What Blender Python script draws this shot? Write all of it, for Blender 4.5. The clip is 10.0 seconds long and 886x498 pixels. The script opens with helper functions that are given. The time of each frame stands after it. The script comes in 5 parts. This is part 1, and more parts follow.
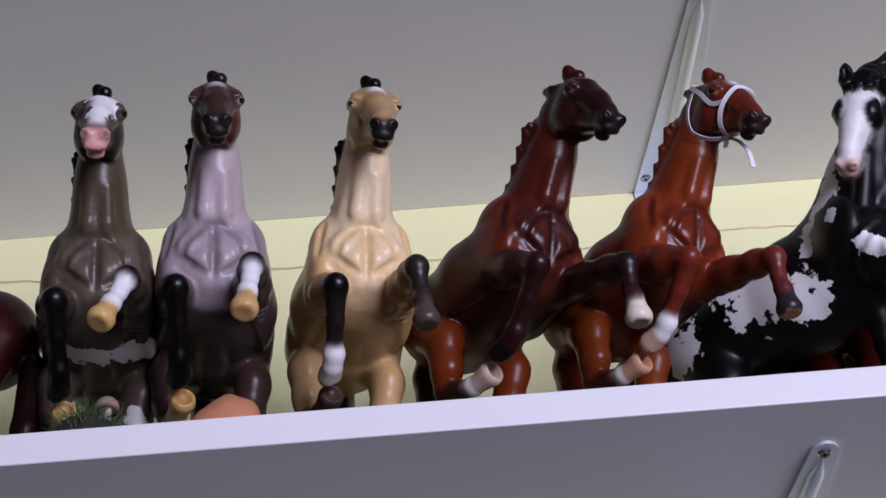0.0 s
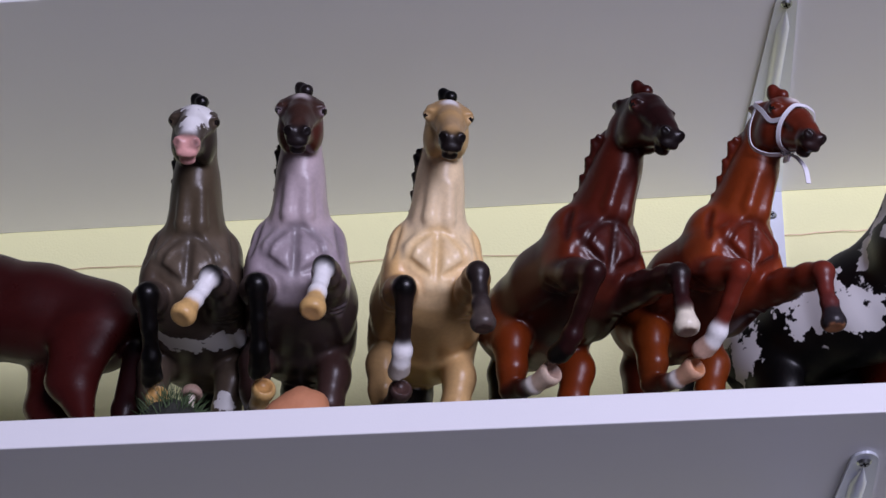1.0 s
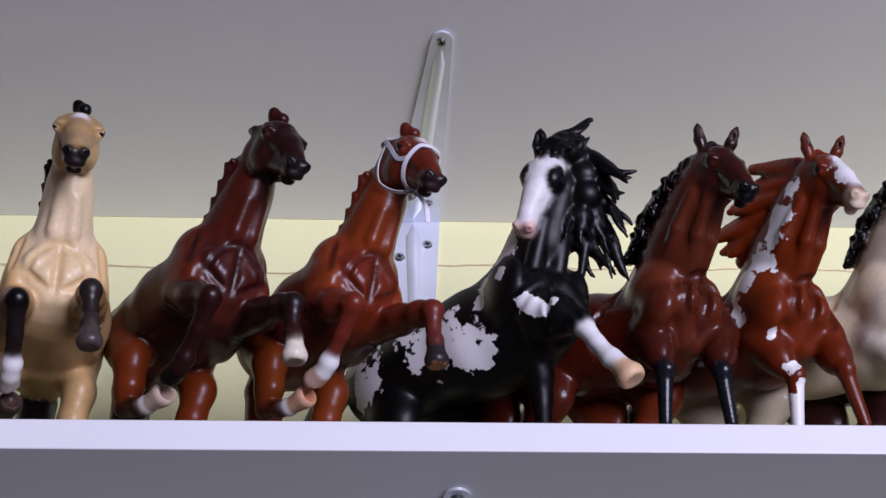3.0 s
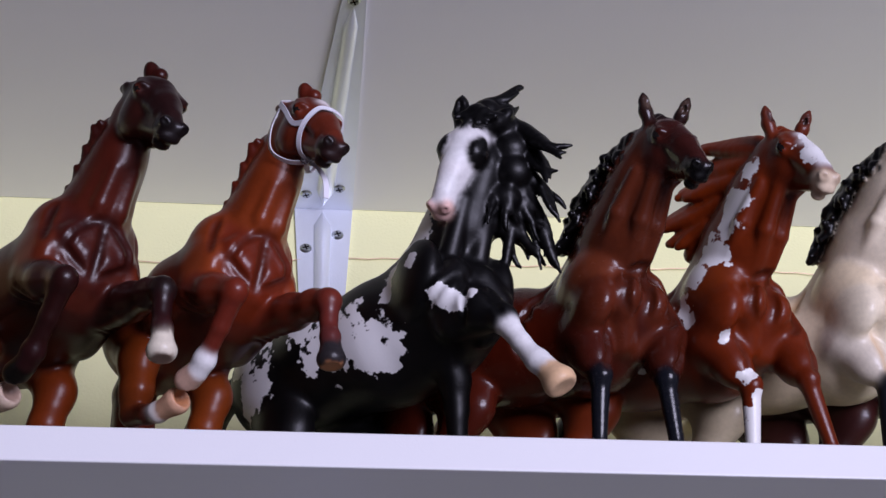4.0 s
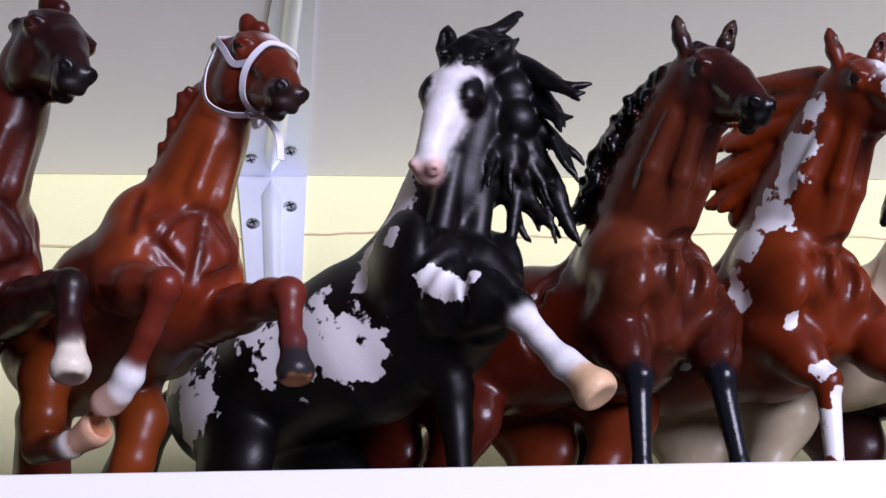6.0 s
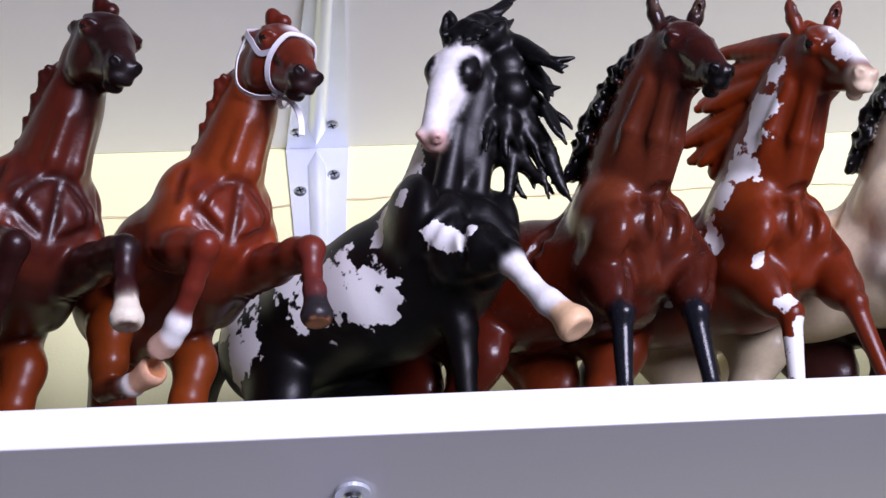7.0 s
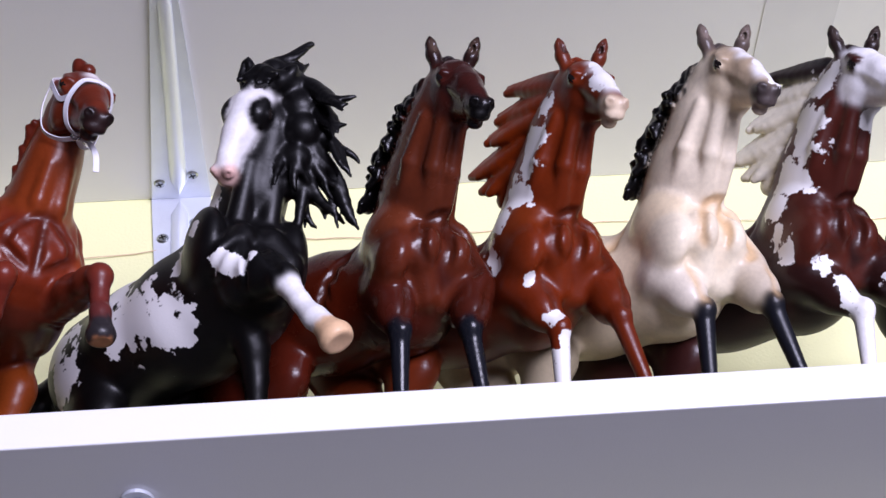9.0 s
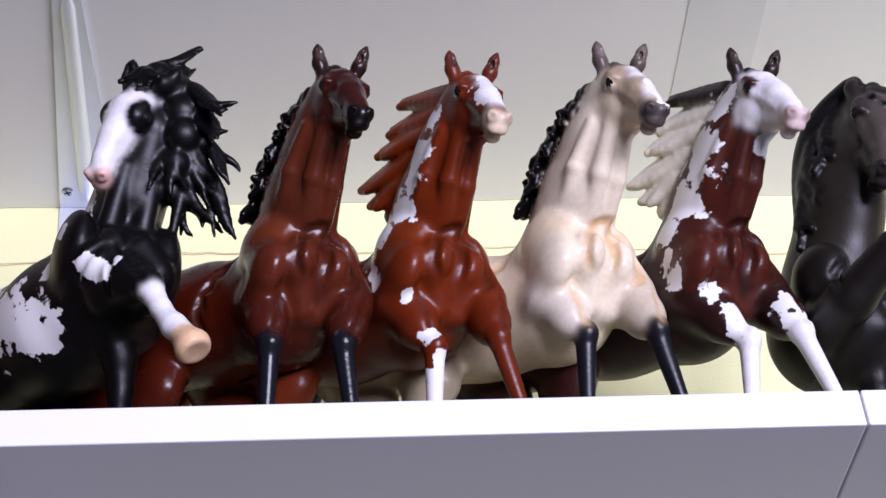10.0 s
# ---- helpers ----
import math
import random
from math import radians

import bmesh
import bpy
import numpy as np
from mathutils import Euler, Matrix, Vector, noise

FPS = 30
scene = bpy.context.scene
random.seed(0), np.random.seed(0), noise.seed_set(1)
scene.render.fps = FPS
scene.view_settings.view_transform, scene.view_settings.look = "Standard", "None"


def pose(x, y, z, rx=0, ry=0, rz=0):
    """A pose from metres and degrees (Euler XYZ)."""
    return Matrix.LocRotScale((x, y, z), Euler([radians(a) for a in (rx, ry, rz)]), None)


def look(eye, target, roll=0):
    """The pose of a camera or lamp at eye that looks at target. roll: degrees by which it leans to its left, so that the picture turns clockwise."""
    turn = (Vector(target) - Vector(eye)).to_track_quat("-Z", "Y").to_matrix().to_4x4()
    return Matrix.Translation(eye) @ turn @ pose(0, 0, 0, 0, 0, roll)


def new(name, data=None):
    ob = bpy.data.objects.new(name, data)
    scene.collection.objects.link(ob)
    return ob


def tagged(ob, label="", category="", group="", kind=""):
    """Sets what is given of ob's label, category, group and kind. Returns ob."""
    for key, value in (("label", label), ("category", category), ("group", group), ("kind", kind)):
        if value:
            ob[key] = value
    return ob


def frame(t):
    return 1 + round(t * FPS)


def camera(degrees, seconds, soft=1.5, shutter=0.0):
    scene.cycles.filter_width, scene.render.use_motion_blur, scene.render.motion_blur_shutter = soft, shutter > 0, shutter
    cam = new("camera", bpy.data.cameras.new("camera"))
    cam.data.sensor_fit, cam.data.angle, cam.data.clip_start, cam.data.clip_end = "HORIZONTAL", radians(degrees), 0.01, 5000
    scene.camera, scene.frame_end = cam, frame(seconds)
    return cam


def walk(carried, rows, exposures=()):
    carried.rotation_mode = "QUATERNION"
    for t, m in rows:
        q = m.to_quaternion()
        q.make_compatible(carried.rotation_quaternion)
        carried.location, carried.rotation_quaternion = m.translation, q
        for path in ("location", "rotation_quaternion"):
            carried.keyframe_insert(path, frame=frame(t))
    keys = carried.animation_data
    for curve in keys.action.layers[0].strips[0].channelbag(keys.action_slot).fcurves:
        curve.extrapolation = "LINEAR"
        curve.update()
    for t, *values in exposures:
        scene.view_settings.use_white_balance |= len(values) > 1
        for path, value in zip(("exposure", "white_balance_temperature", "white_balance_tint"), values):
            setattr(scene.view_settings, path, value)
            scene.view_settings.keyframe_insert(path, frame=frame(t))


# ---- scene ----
cam = camera(31.0, 10.0)
PATH = [
    (0, (-0.212, -0.664, -0.439), (-0.153, 0.893, 0.815), -5.7),
    (0.5, (-0.167, -0.702, -0.461), (-0.253, 0.871, 0.771), -4.1),
    (1, (-0.142, -0.715, -0.457), (-0.32, 0.854, 0.771), 1.0),
    (1.5, (-0.12, -0.721, -0.454), (-0.278, 0.852, 0.771), 0.2),
    (2, (-0.101, -0.719, -0.456), (-0.229, 0.852, 0.776), 0.2),
    (2.5, (-0.084, -0.714, -0.454), (-0.104, 0.861, 0.779), -1.1),
    (3, (-0.061, -0.729, -0.448), (0.056, 0.849, 0.774), -1.8),
    (3.2, (-0.049, -0.722, -0.453), (0.083, 0.846, 0.781), -1.9),
    (4.5, (-0.032, -0.523, -0.305), (0.221, 1.031, 0.929), -4.0),
    (5, (-0.036, -0.47, -0.263), (0.261, 1.106, 0.932), -6.4),
    (6.5, (-0.033, -0.49, -0.281), (0.198, 1.091, 0.922), -4.9),
    (7, (-0.008, -0.55, -0.329), (0.139, 1.063, 0.844), -5.0),
    (7.5, (0.019, -0.617, -0.395), (0.112, 1.006, 0.77), -3.7),
    (8, (0.022, -0.597, -0.394), (0.188, 0.976, 0.831), -6.0),
    (8.5, (0.054, -0.592, -0.391), (0.195, 0.957, 0.866), -6.2),
    (9, (0.099, -0.581, -0.391), (0.22, 0.972, 0.863), -5.9),
    (9.5, (0.125, -0.571, -0.39), (0.259, 0.975, 0.872), -6.4),
    (10, (0.158, -0.559, -0.389), (0.281, 0.965, 0.9), -4.0),
]
walk(cam, [(t, look(eye, target, roll)) for t, eye, target, roll in PATH], [(0, -0.1), (3.2, -0.08), (4.5, -0.16), (5.2, -0.07), (6.4, 0.45), (7.5, 0.56), (8.5, 0.46), (10, 0.37)])

# ---- light ----
world = bpy.data.worlds.new("world")
scene.world = world
world.use_nodes = True
sky = world.node_tree.nodes.new("ShaderNodeTexSky")
sky.sky_type, sky.sun_disc, sky.sun_elevation, sky.sun_rotation = "NISHITA", False, radians(40), radians(120)
world.node_tree.links.new(sky.outputs[0], world.node_tree.nodes["Background"].inputs[0])
world.node_tree.nodes["Background"].inputs[1].default_value = 0.1


def area_lamp(name, m, sx, sy, watts, colour):
    data = bpy.data.lights.new(name, "AREA")
    data.shape, data.size, data.size_y, data.energy, data.color = "RECTANGLE", sx, sy, watts, colour
    ob = new(name, data)
    ob.matrix_world = m
    return ob


area_lamp("window_daylight", look((1.3, -2.74, -0.275), (0.9, 0.2, 0.0)), 1.6, 0.98, 128, (0.76, 0.735, 1.0))

# ---- materials ----
def material(name, colour, rough=0.5, metal=0.0, grain=0.0, scale=40.0, bump=0.0, bump_scale=300.0):
    m = bpy.data.materials.new(name)
    m.use_nodes = True
    t = m.node_tree
    b = t.nodes["Principled BSDF"]
    b.inputs["Roughness"].default_value, b.inputs["Metallic"].default_value = rough, metal
    b.inputs["Base Color"].default_value = (*colour, 1)
    co = t.nodes.new("ShaderNodeTexCoord")
    if grain:
        n = t.nodes.new("ShaderNodeTexNoise")
        n.inputs["Scale"].default_value, n.inputs["Detail"].default_value = scale, 6
        t.links.new(co.outputs["Object"], n.inputs["Vector"])
        r = t.nodes.new("ShaderNodeMapRange")
        r.inputs[3].default_value, r.inputs[4].default_value = 1 - grain, 1 + grain
        t.links.new(n.outputs[0], r.inputs[0])
        x = t.nodes.new("ShaderNodeMix")
        x.data_type, x.blend_type = "RGBA", "MULTIPLY"
        x.inputs[0].default_value = 1
        x.inputs[6].default_value = (*colour, 1)
        t.links.new(r.outputs[0], x.inputs[7])
        t.links.new(x.outputs[2], b.inputs["Base Color"])
    if bump:
        n = t.nodes.new("ShaderNodeTexNoise")
        n.inputs["Scale"].default_value, n.inputs["Detail"].default_value = bump_scale, 4
        t.links.new(co.outputs["Object"], n.inputs["Vector"])
        u = t.nodes.new("ShaderNodeBump")
        u.inputs["Strength"].default_value, u.inputs["Distance"].default_value = bump, 0.002
        t.links.new(n.outputs[0], u.inputs["Height"])
        t.links.new(u.outputs[0], b.inputs["Normal"])
    return m


WHITE_BOARD = material("white_melamine", (0.82, 0.82, 0.83), 0.42, 0, 0.03, 9, 0.05, 900)
WALL_PAINT = material("yellow_wall_paint", (0.83, 0.83, 0.46), 0.8, 0, 0.04, 6, 0.15, 500)
# Unseen room surfaces, made near-black to lower the fill light on the shelves.
FILL_CUT_PAINT = material("fill_cut_paint", (0.07, 0.07, 0.085), 0.85, 0, 0.04, 3, 0.1, 300)
DIM_FLOOR = material("dim_floor", (0.06, 0.05, 0.045), 0.5, 0, 0.2, 5, 0.1, 80)
ZINC = material("zinc_steel", (0.78, 0.82, 0.90), 0.4, 0.5, 0.06, 60, 0.06, 700)
SCREW = material("screw_steel", (0.45, 0.48, 0.50), 0.3, 1.0, 0.1, 200)

DEPTH, GAP, BOARD = 0.246, 0.334, 0.018
JOINT = 0.379
WIRE_Z, TUFT_X, CLAY_X, MUSHROOM_X = 0.287, -0.375, -0.307, -0.3660
CHESTNUT_PLACE = (-0.040, 0.003, 32, 0.965)


def part(name, bm, mat, parent=None, label="", smooth=False):
    me = bpy.data.meshes.new(name)
    bm.to_mesh(me)
    bm.free()
    for m in mat if isinstance(mat, (list, tuple)) else [mat]:
        me.materials.append(m)
    if smooth:
        me.shade_smooth()
    ob = new(name, me)
    ob.parent = parent
    if label:
        ob["label"] = label
    return ob


def box(bm, x0, x1, y0, y1, z0, z1, bevel=0.0):
    made = bmesh.ops.create_cube(bm, size=1, matrix=Matrix.LocRotScale(((x0 + x1) / 2, (y0 + y1) / 2, (z0 + z1) / 2), None, (x1 - x0, y1 - y0, z1 - z0)))
    if bevel:
        edges = {e for v in made["verts"] for e in v.link_edges}
        bmesh.ops.bevel(bm, geom=list(edges), offset=bevel, segments=2, affect="EDGES", profile=0.5)
    return bm


def slab(name, dims, mat, label="", category="", kind="structure", bevel=0.0):
    ob = part(name, box(bmesh.new(), *dims, bevel), mat)
    return tagged(ob, label, category, "", kind)


# ---- room ----
X0, X1, Y0, Z0, Z1 = -2.3, 2.3, -2.8, -1.75, 0.95
# Added dark band out of view: keeps yellow bounce off the lower board's underside.
slab("bounce_cut_wall", (X0, X1, DEPTH, DEPTH + 0.1, Z0, -0.1), FILL_CUT_PAINT, "unseen dark lower wall, added to cut yellow bounce light", "wall")
slab("wall_north", (X0, X1, DEPTH, DEPTH + 0.1, -0.1, Z1), WALL_PAINT, "pale yellow-green painted wall behind the shelves", "wall")
slab("wall_west", (X0 - 0.1, X0, Y0, DEPTH, Z0, Z1), FILL_CUT_PAINT, "unseen near-black room wall, darkened to cut fill light", "wall")
slab("wall_east", (X1, X1 + 0.1, Y0, DEPTH, Z0, Z1), FILL_CUT_PAINT, "unseen near-black room wall, darkened to cut fill light", "wall")
slab("floor", (X0, X1, Y0, DEPTH, Z0 - 0.1, Z0), DIM_FLOOR, "unseen dark brown room floor, darkened to cut bounce light", "floor")
slab("ceiling", (X0, X1, Y0, DEPTH, Z1, Z1 + 0.1), FILL_CUT_PAINT, "unseen near-black room ceiling, darkened to cut fill light", "ceiling")
WX0, WX1, WZ0, WZ1 = 0.45, 2.15, -0.8, 0.25
bm = bmesh.new()
box(bm, X0, WX0, Y0 - 0.1, Y0, Z0, Z1)
box(bm, WX1, X1, Y0 - 0.1, Y0, Z0, Z1)
box(bm, WX0, WX1, Y0 - 0.1, Y0, Z0, WZ0)
box(bm, WX0, WX1, Y0 - 0.1, Y0, WZ1, Z1)
tagged(part("wall_south", bm, FILL_CUT_PAINT), "plain room wall with a window opening", "wall", "", "structure")

# ---- shelves ----
for z in (-BOARD, GAP):
    for a, b in ((-1.6, JOINT - 0.0004), (JOINT + 0.0004, 1.6)):
        slab("shelf_board", (a, b, 0, DEPTH, z, z + BOARD), WHITE_BOARD, "white melamine shelf board on steel brackets", "shelf", "thing", 0.0008)


# ---- painted plastic of the model horses ----
def painted_plastic():
    m = bpy.data.materials.new("painted_plastic")
    m.use_nodes = True
    t = m.node_tree
    b = t.nodes["Principled BSDF"]
    link, node = t.links.new, t.nodes.new
    co = node("ShaderNodeTexCoord")
    coat, spot, white = node("ShaderNodeAttribute"), node("ShaderNodeAttribute"), node("ShaderNodeAttribute")
    coat.attribute_name, spot.attribute_name, white.attribute_name = "coat", "spot", "patch"

    def noisy(scale, detail, lo, hi):
        n, r = node("ShaderNodeTexNoise"), node("ShaderNodeMapRange")
        n.inputs["Scale"].default_value, n.inputs["Detail"].default_value = scale, detail
        link(co.outputs["Object"], n.inputs["Vector"])
        link(n.outputs[0], r.inputs[0])
        r.inputs[1].default_value, r.inputs[2].default_value = 0.25, 0.75
        r.inputs[3].default_value, r.inputs[4].default_value = lo, hi
        return r.outputs[0]

    add = node("ShaderNodeMath")
    add.operation = "ADD"
    link(white.outputs["Fac"], add.inputs[0])
    link(noisy(170, 6, -0.30, 0.30), add.inputs[1])
    edge = node("ShaderNodeMapRange")
    edge.inputs[1].default_value, edge.inputs[2].default_value = 0.48, 0.54
    link(add.outputs[0], edge.inputs[0])
    tone = node("ShaderNodeMix")
    tone.data_type, tone.blend_type = "RGBA", "MULTIPLY"
    tone.inputs[0].default_value = 1
    link(coat.outputs["Color"], tone.inputs[6])
    both = node("ShaderNodeMath")
    both.operation = "MULTIPLY"
    link(noisy(45, 3, 0.86, 1.12), both.inputs[0])
    link(noisy(420, 3, 0.93, 1.07), both.inputs[1])
    link(both.outputs[0], tone.inputs[7])
    mix = node("ShaderNodeMix")
    mix.data_type = "RGBA"
    link(edge.outputs[0], mix.inputs[0])
    link(tone.outputs[2], mix.inputs[6])
    link(spot.outputs["Color"], mix.inputs[7])
    link(mix.outputs[2], b.inputs["Base Color"])
    gloss = node("ShaderNodeMath")
    gloss.operation = "MULTIPLY"
    link(coat.outputs["Alpha"], gloss.inputs[0])
    link(noisy(70, 4, 0.85, 1.2), gloss.inputs[1])
    link(gloss.outputs[0], b.inputs["Roughness"])
    b.inputs["Specular IOR Level"].default_value = 0.32
    u = node("ShaderNodeBump")
    u.inputs["Strength"].default_value, u.inputs["Distance"].default_value = 0.05, 0.001
    link(noisy(700, 3, 0, 1), u.inputs["Height"])
    link(u.outputs[0], b.inputs["Normal"])
    return m


PLASTIC = painted_plastic()
GLASS_EYE = material("glossy_eye_paint", (0.012, 0.009, 0.008), 0.08)

# ---- sculpting: limbs, muscles and hair blended into one skin ----
def norm(v):
    v = np.array(v, float)
    return v / np.linalg.norm(v)


class Sculpt:
    """Tapered, flattened limbs and lumps that melt into each other; each carries a paint label."""

    def __init__(self):
        self.prims, self.grooves = [], []

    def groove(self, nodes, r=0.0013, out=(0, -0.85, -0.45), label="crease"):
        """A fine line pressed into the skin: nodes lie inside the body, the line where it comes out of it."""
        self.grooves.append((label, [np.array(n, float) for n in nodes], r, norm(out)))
        return self

    def limb(self, label, nodes, u=(1, 0, 0), k=0.004, carve=False):
        nodes = [(*n, n[3]) if len(n) == 4 else n for n in nodes]
        if len(nodes) == 1:
            nodes = nodes * 2
        for p, q in zip(nodes, nodes[1:]):
            self.prims.append((label, np.array(p, float), np.array(q, float), norm(u), k, carve))
        return self

    def lump(self, label, x, y, z, a, b=None, u=(1, 0, 0), k=0.003, carve=False):
        return self.limb(label, [(x, y, z, a, b or a)], u, k, carve)

    def skin(self, step):
        ends = np.array([(*p[1][:3], p[1][3:].max()) for p in self.prims] + [(*p[2][:3], p[2][3:].max()) for p in self.prims])
        lo = (ends[:, :3] - ends[:, 3:]).min(0) - 3 * step
        hi = (ends[:, :3] + ends[:, 3:]).max(0) + 3 * step
        n = np.ceil((hi - lo) / step).astype(int) + 1
        F, L = np.full(n, 0.02, np.float32), np.zeros(n, np.int16)
        names = sorted({p[0] for p in self.prims} | {g[0] for g in self.grooves})
        ax = [np.float32(lo[i] + step * np.arange(n[i])) for i in range(3)]
        def prims():
            yield from self.prims
            for label, nodes, r, out in self.grooves:
                line = [a + (b - a) * t / 4 for a, b in zip(nodes, nodes[1:]) for t in range(4)] + [nodes[-1]]
                fine = []
                for p in line:
                    for _ in range(160):
                        w = np.clip((p - lo) / step, 0, n - 1.001)
                        i = w.astype(int)
                        w = w - i
                        f = sum(F[i[0] + a, i[1] + b, i[2] + c] * abs(1 - a - w[0]) * abs(1 - b - w[1]) * abs(1 - c - w[2]) for a in (0, 1) for b in (0, 1) for c in (0, 1))
                        if f > -0.00012:
                            break
                        p = p - out * min(f, -0.0001) * 0.8
                    fine.append(np.array((*(p + out * 0.45 * r), r, r)))
                fine = [(0.25 * fine[max(i - 1, 0)] + 0.5 * p + 0.25 * fine[min(i + 1, len(fine) - 1)]) for i, p in enumerate(fine)]
                for i, (p, q) in enumerate(zip(fine, fine[1:])):
                    ta, tb = min(1, 0.5 + min(i, len(fine) - 1 - i) * 0.25), min(1, 0.5 + min(i + 1, len(fine) - 2 - i) * 0.25)
                    p, q = p * (1, 1, 1, ta, ta), q * (1, 1, 1, tb, tb)
                    yield label, p, q, norm((1, 0, 0)), 0.0022, True

        for label, p, q, u, k, carve in prims():
            reach = max(p[3:].max(), q[3:].max()) + k + 3 * step
            a = np.clip(np.floor((np.minimum(p[:3], q[:3]) - reach - lo) / step).astype(int), 0, n)
            b = np.clip(np.ceil((np.maximum(p[:3], q[:3]) + reach - lo) / step).astype(int) + 1, 0, n)
            sl = tuple(slice(i, j) for i, j in zip(a, b))
            X, Y, Z = np.meshgrid(*(ax[i][sl[i]] for i in range(3)), indexing="ij")
            d = q[:3] - p[:3]
            dd = d @ d
            X, Y, Z = X - p[0], Y - p[1], Z - p[2]
            if dd > 1e-12:
                t = np.clip((X * d[0] + Y * d[1] + Z * d[2]) / dd, 0, 1)
                X, Y, Z = X - t * d[0], Y - t * d[1], Z - t * d[2]
                ra, rb = p[3] + t * (q[3] - p[3]), p[4] + t * (q[4] - p[4])
            else:
                ra, rb = p[3], p[4]
            r2 = X * X + Y * Y + Z * Z
            qu = X * u[0] + Y * u[1] + Z * u[2]
            kk = np.sqrt(qu * qu / (ra * ra) + np.maximum(r2 - qu * qu, 0) / (rb * rb)) + 1e-6
            dist = np.sqrt(r2) * (1 - 1 / kk)
            dist = np.where(r2 < 1e-9, -np.minimum(ra, rb), dist)
            f = F[sl]
            if carve:
                h = np.maximum(k - np.abs(f + dist), 0) / k
                L[sl] = np.where((-dist > f - k * 0.3) & (dist < k), names.index(label), L[sl]) if label != "none" else L[sl]
                F[sl] = np.maximum(f, -dist) + h * h * k / 4
            else:
                L[sl] = np.where(dist < f, names.index(label), L[sl])
                h = np.maximum(k - np.abs(f - dist), 0) / k
                F[sl] = np.minimum(f, dist) - h * h * k / 4
        return surface(F, L, lo, step) + (names,)


def surface(F, L, lo, step):
    """The zero surface of a grid of distances, as points, quads and the label next to each point."""
    inside = F < 0
    c = np.stack([inside[i : F.shape[0] - 1 + i, j : F.shape[1] - 1 + j, k : F.shape[2] - 1 + k] for i in (0, 1) for j in (0, 1) for k in (0, 1)])
    s = c.sum(0)
    cells = np.argwhere((s > 0) & (s < 8))
    index = np.full(s.shape, -1, np.int64)
    index[tuple(cells.T)] = np.arange(len(cells))
    total, count = np.zeros((len(cells), 3)), np.zeros(len(cells))
    corner = [(i, j, k) for i in (0, 1) for j in (0, 1) for k in (0, 1)]
    for a in corner:
        for axis in range(3):
            if a[axis]:
                continue
            b = list(a)
            b[axis] = 1
            fa, fb = F[tuple((cells + a).T)], F[tuple((cells + b).T)]
            cross = (fa < 0) != (fb < 0)
            t = np.where(cross, fa / np.where(cross, fa - fb, 1), 0)
            at = np.array(a, float)[None] + t[:, None] * (np.array(b) - a)[None]
            total += at * cross[:, None]
            count += cross
    inner = total / count[:, None]
    points = lo + step * (cells + inner)
    label = L[tuple(np.round(cells + inner).astype(int).T)]
    quads = []
    for axis in range(3):
        o1, o2 = np.eye(3, dtype=int)[(axis + 1) % 3], np.eye(3, dtype=int)[(axis + 2) % 3]
        first = inside[tuple(slice(0, -1) if i == axis else slice(1, -1) for i in range(3))]
        last = inside[tuple(slice(1, None) if i == axis else slice(1, -1) for i in range(3))]
        at = np.argwhere(first != last) + (1 - np.eye(3, dtype=int)[axis])
        out = inside[tuple(at.T)]
        q = np.stack([index[tuple((at - d).T)] for d in (0 * o1, o1, o1 + o2, o2)], 1)
        q[~out] = q[~out, ::-1]
        quads.append(q)
    return points, np.concatenate(quads), label


def ease(points, quads, values, rounds, keep=0.5):
    a = np.concatenate([quads[:, i] for i in range(4)])
    b = np.concatenate([quads[:, (i + 1) % 4] for i in range(4)])
    count = np.bincount(a, minlength=len(points)) + np.bincount(b, minlength=len(points))
    for _ in range(rounds):
        mean = np.stack([np.bincount(a, values[b, i], len(points)) + np.bincount(b, values[a, i], len(points)) for i in range(values.shape[1])], 1)
        values = keep * values + (1 - keep) * mean / np.maximum(count, 1)[:, None]
    return values


FIRM = ("brow", "hoof", "hoof_l", "hoof_r", "hindhoof", "sole", "mane", "eye", "sock", "nose", "horn", "pad", "tail")
SKINS = {}
ALIAS = dict(brow="head", jaw="head", chin="muzzle", lip="muzzle", nostril="muzzle", inear="ear", ear="head", star="head", blaze="head", forelock="mane", sole="hoof", hindhoof="hoof", hoof_l="hoof", hoof_r="hoof")


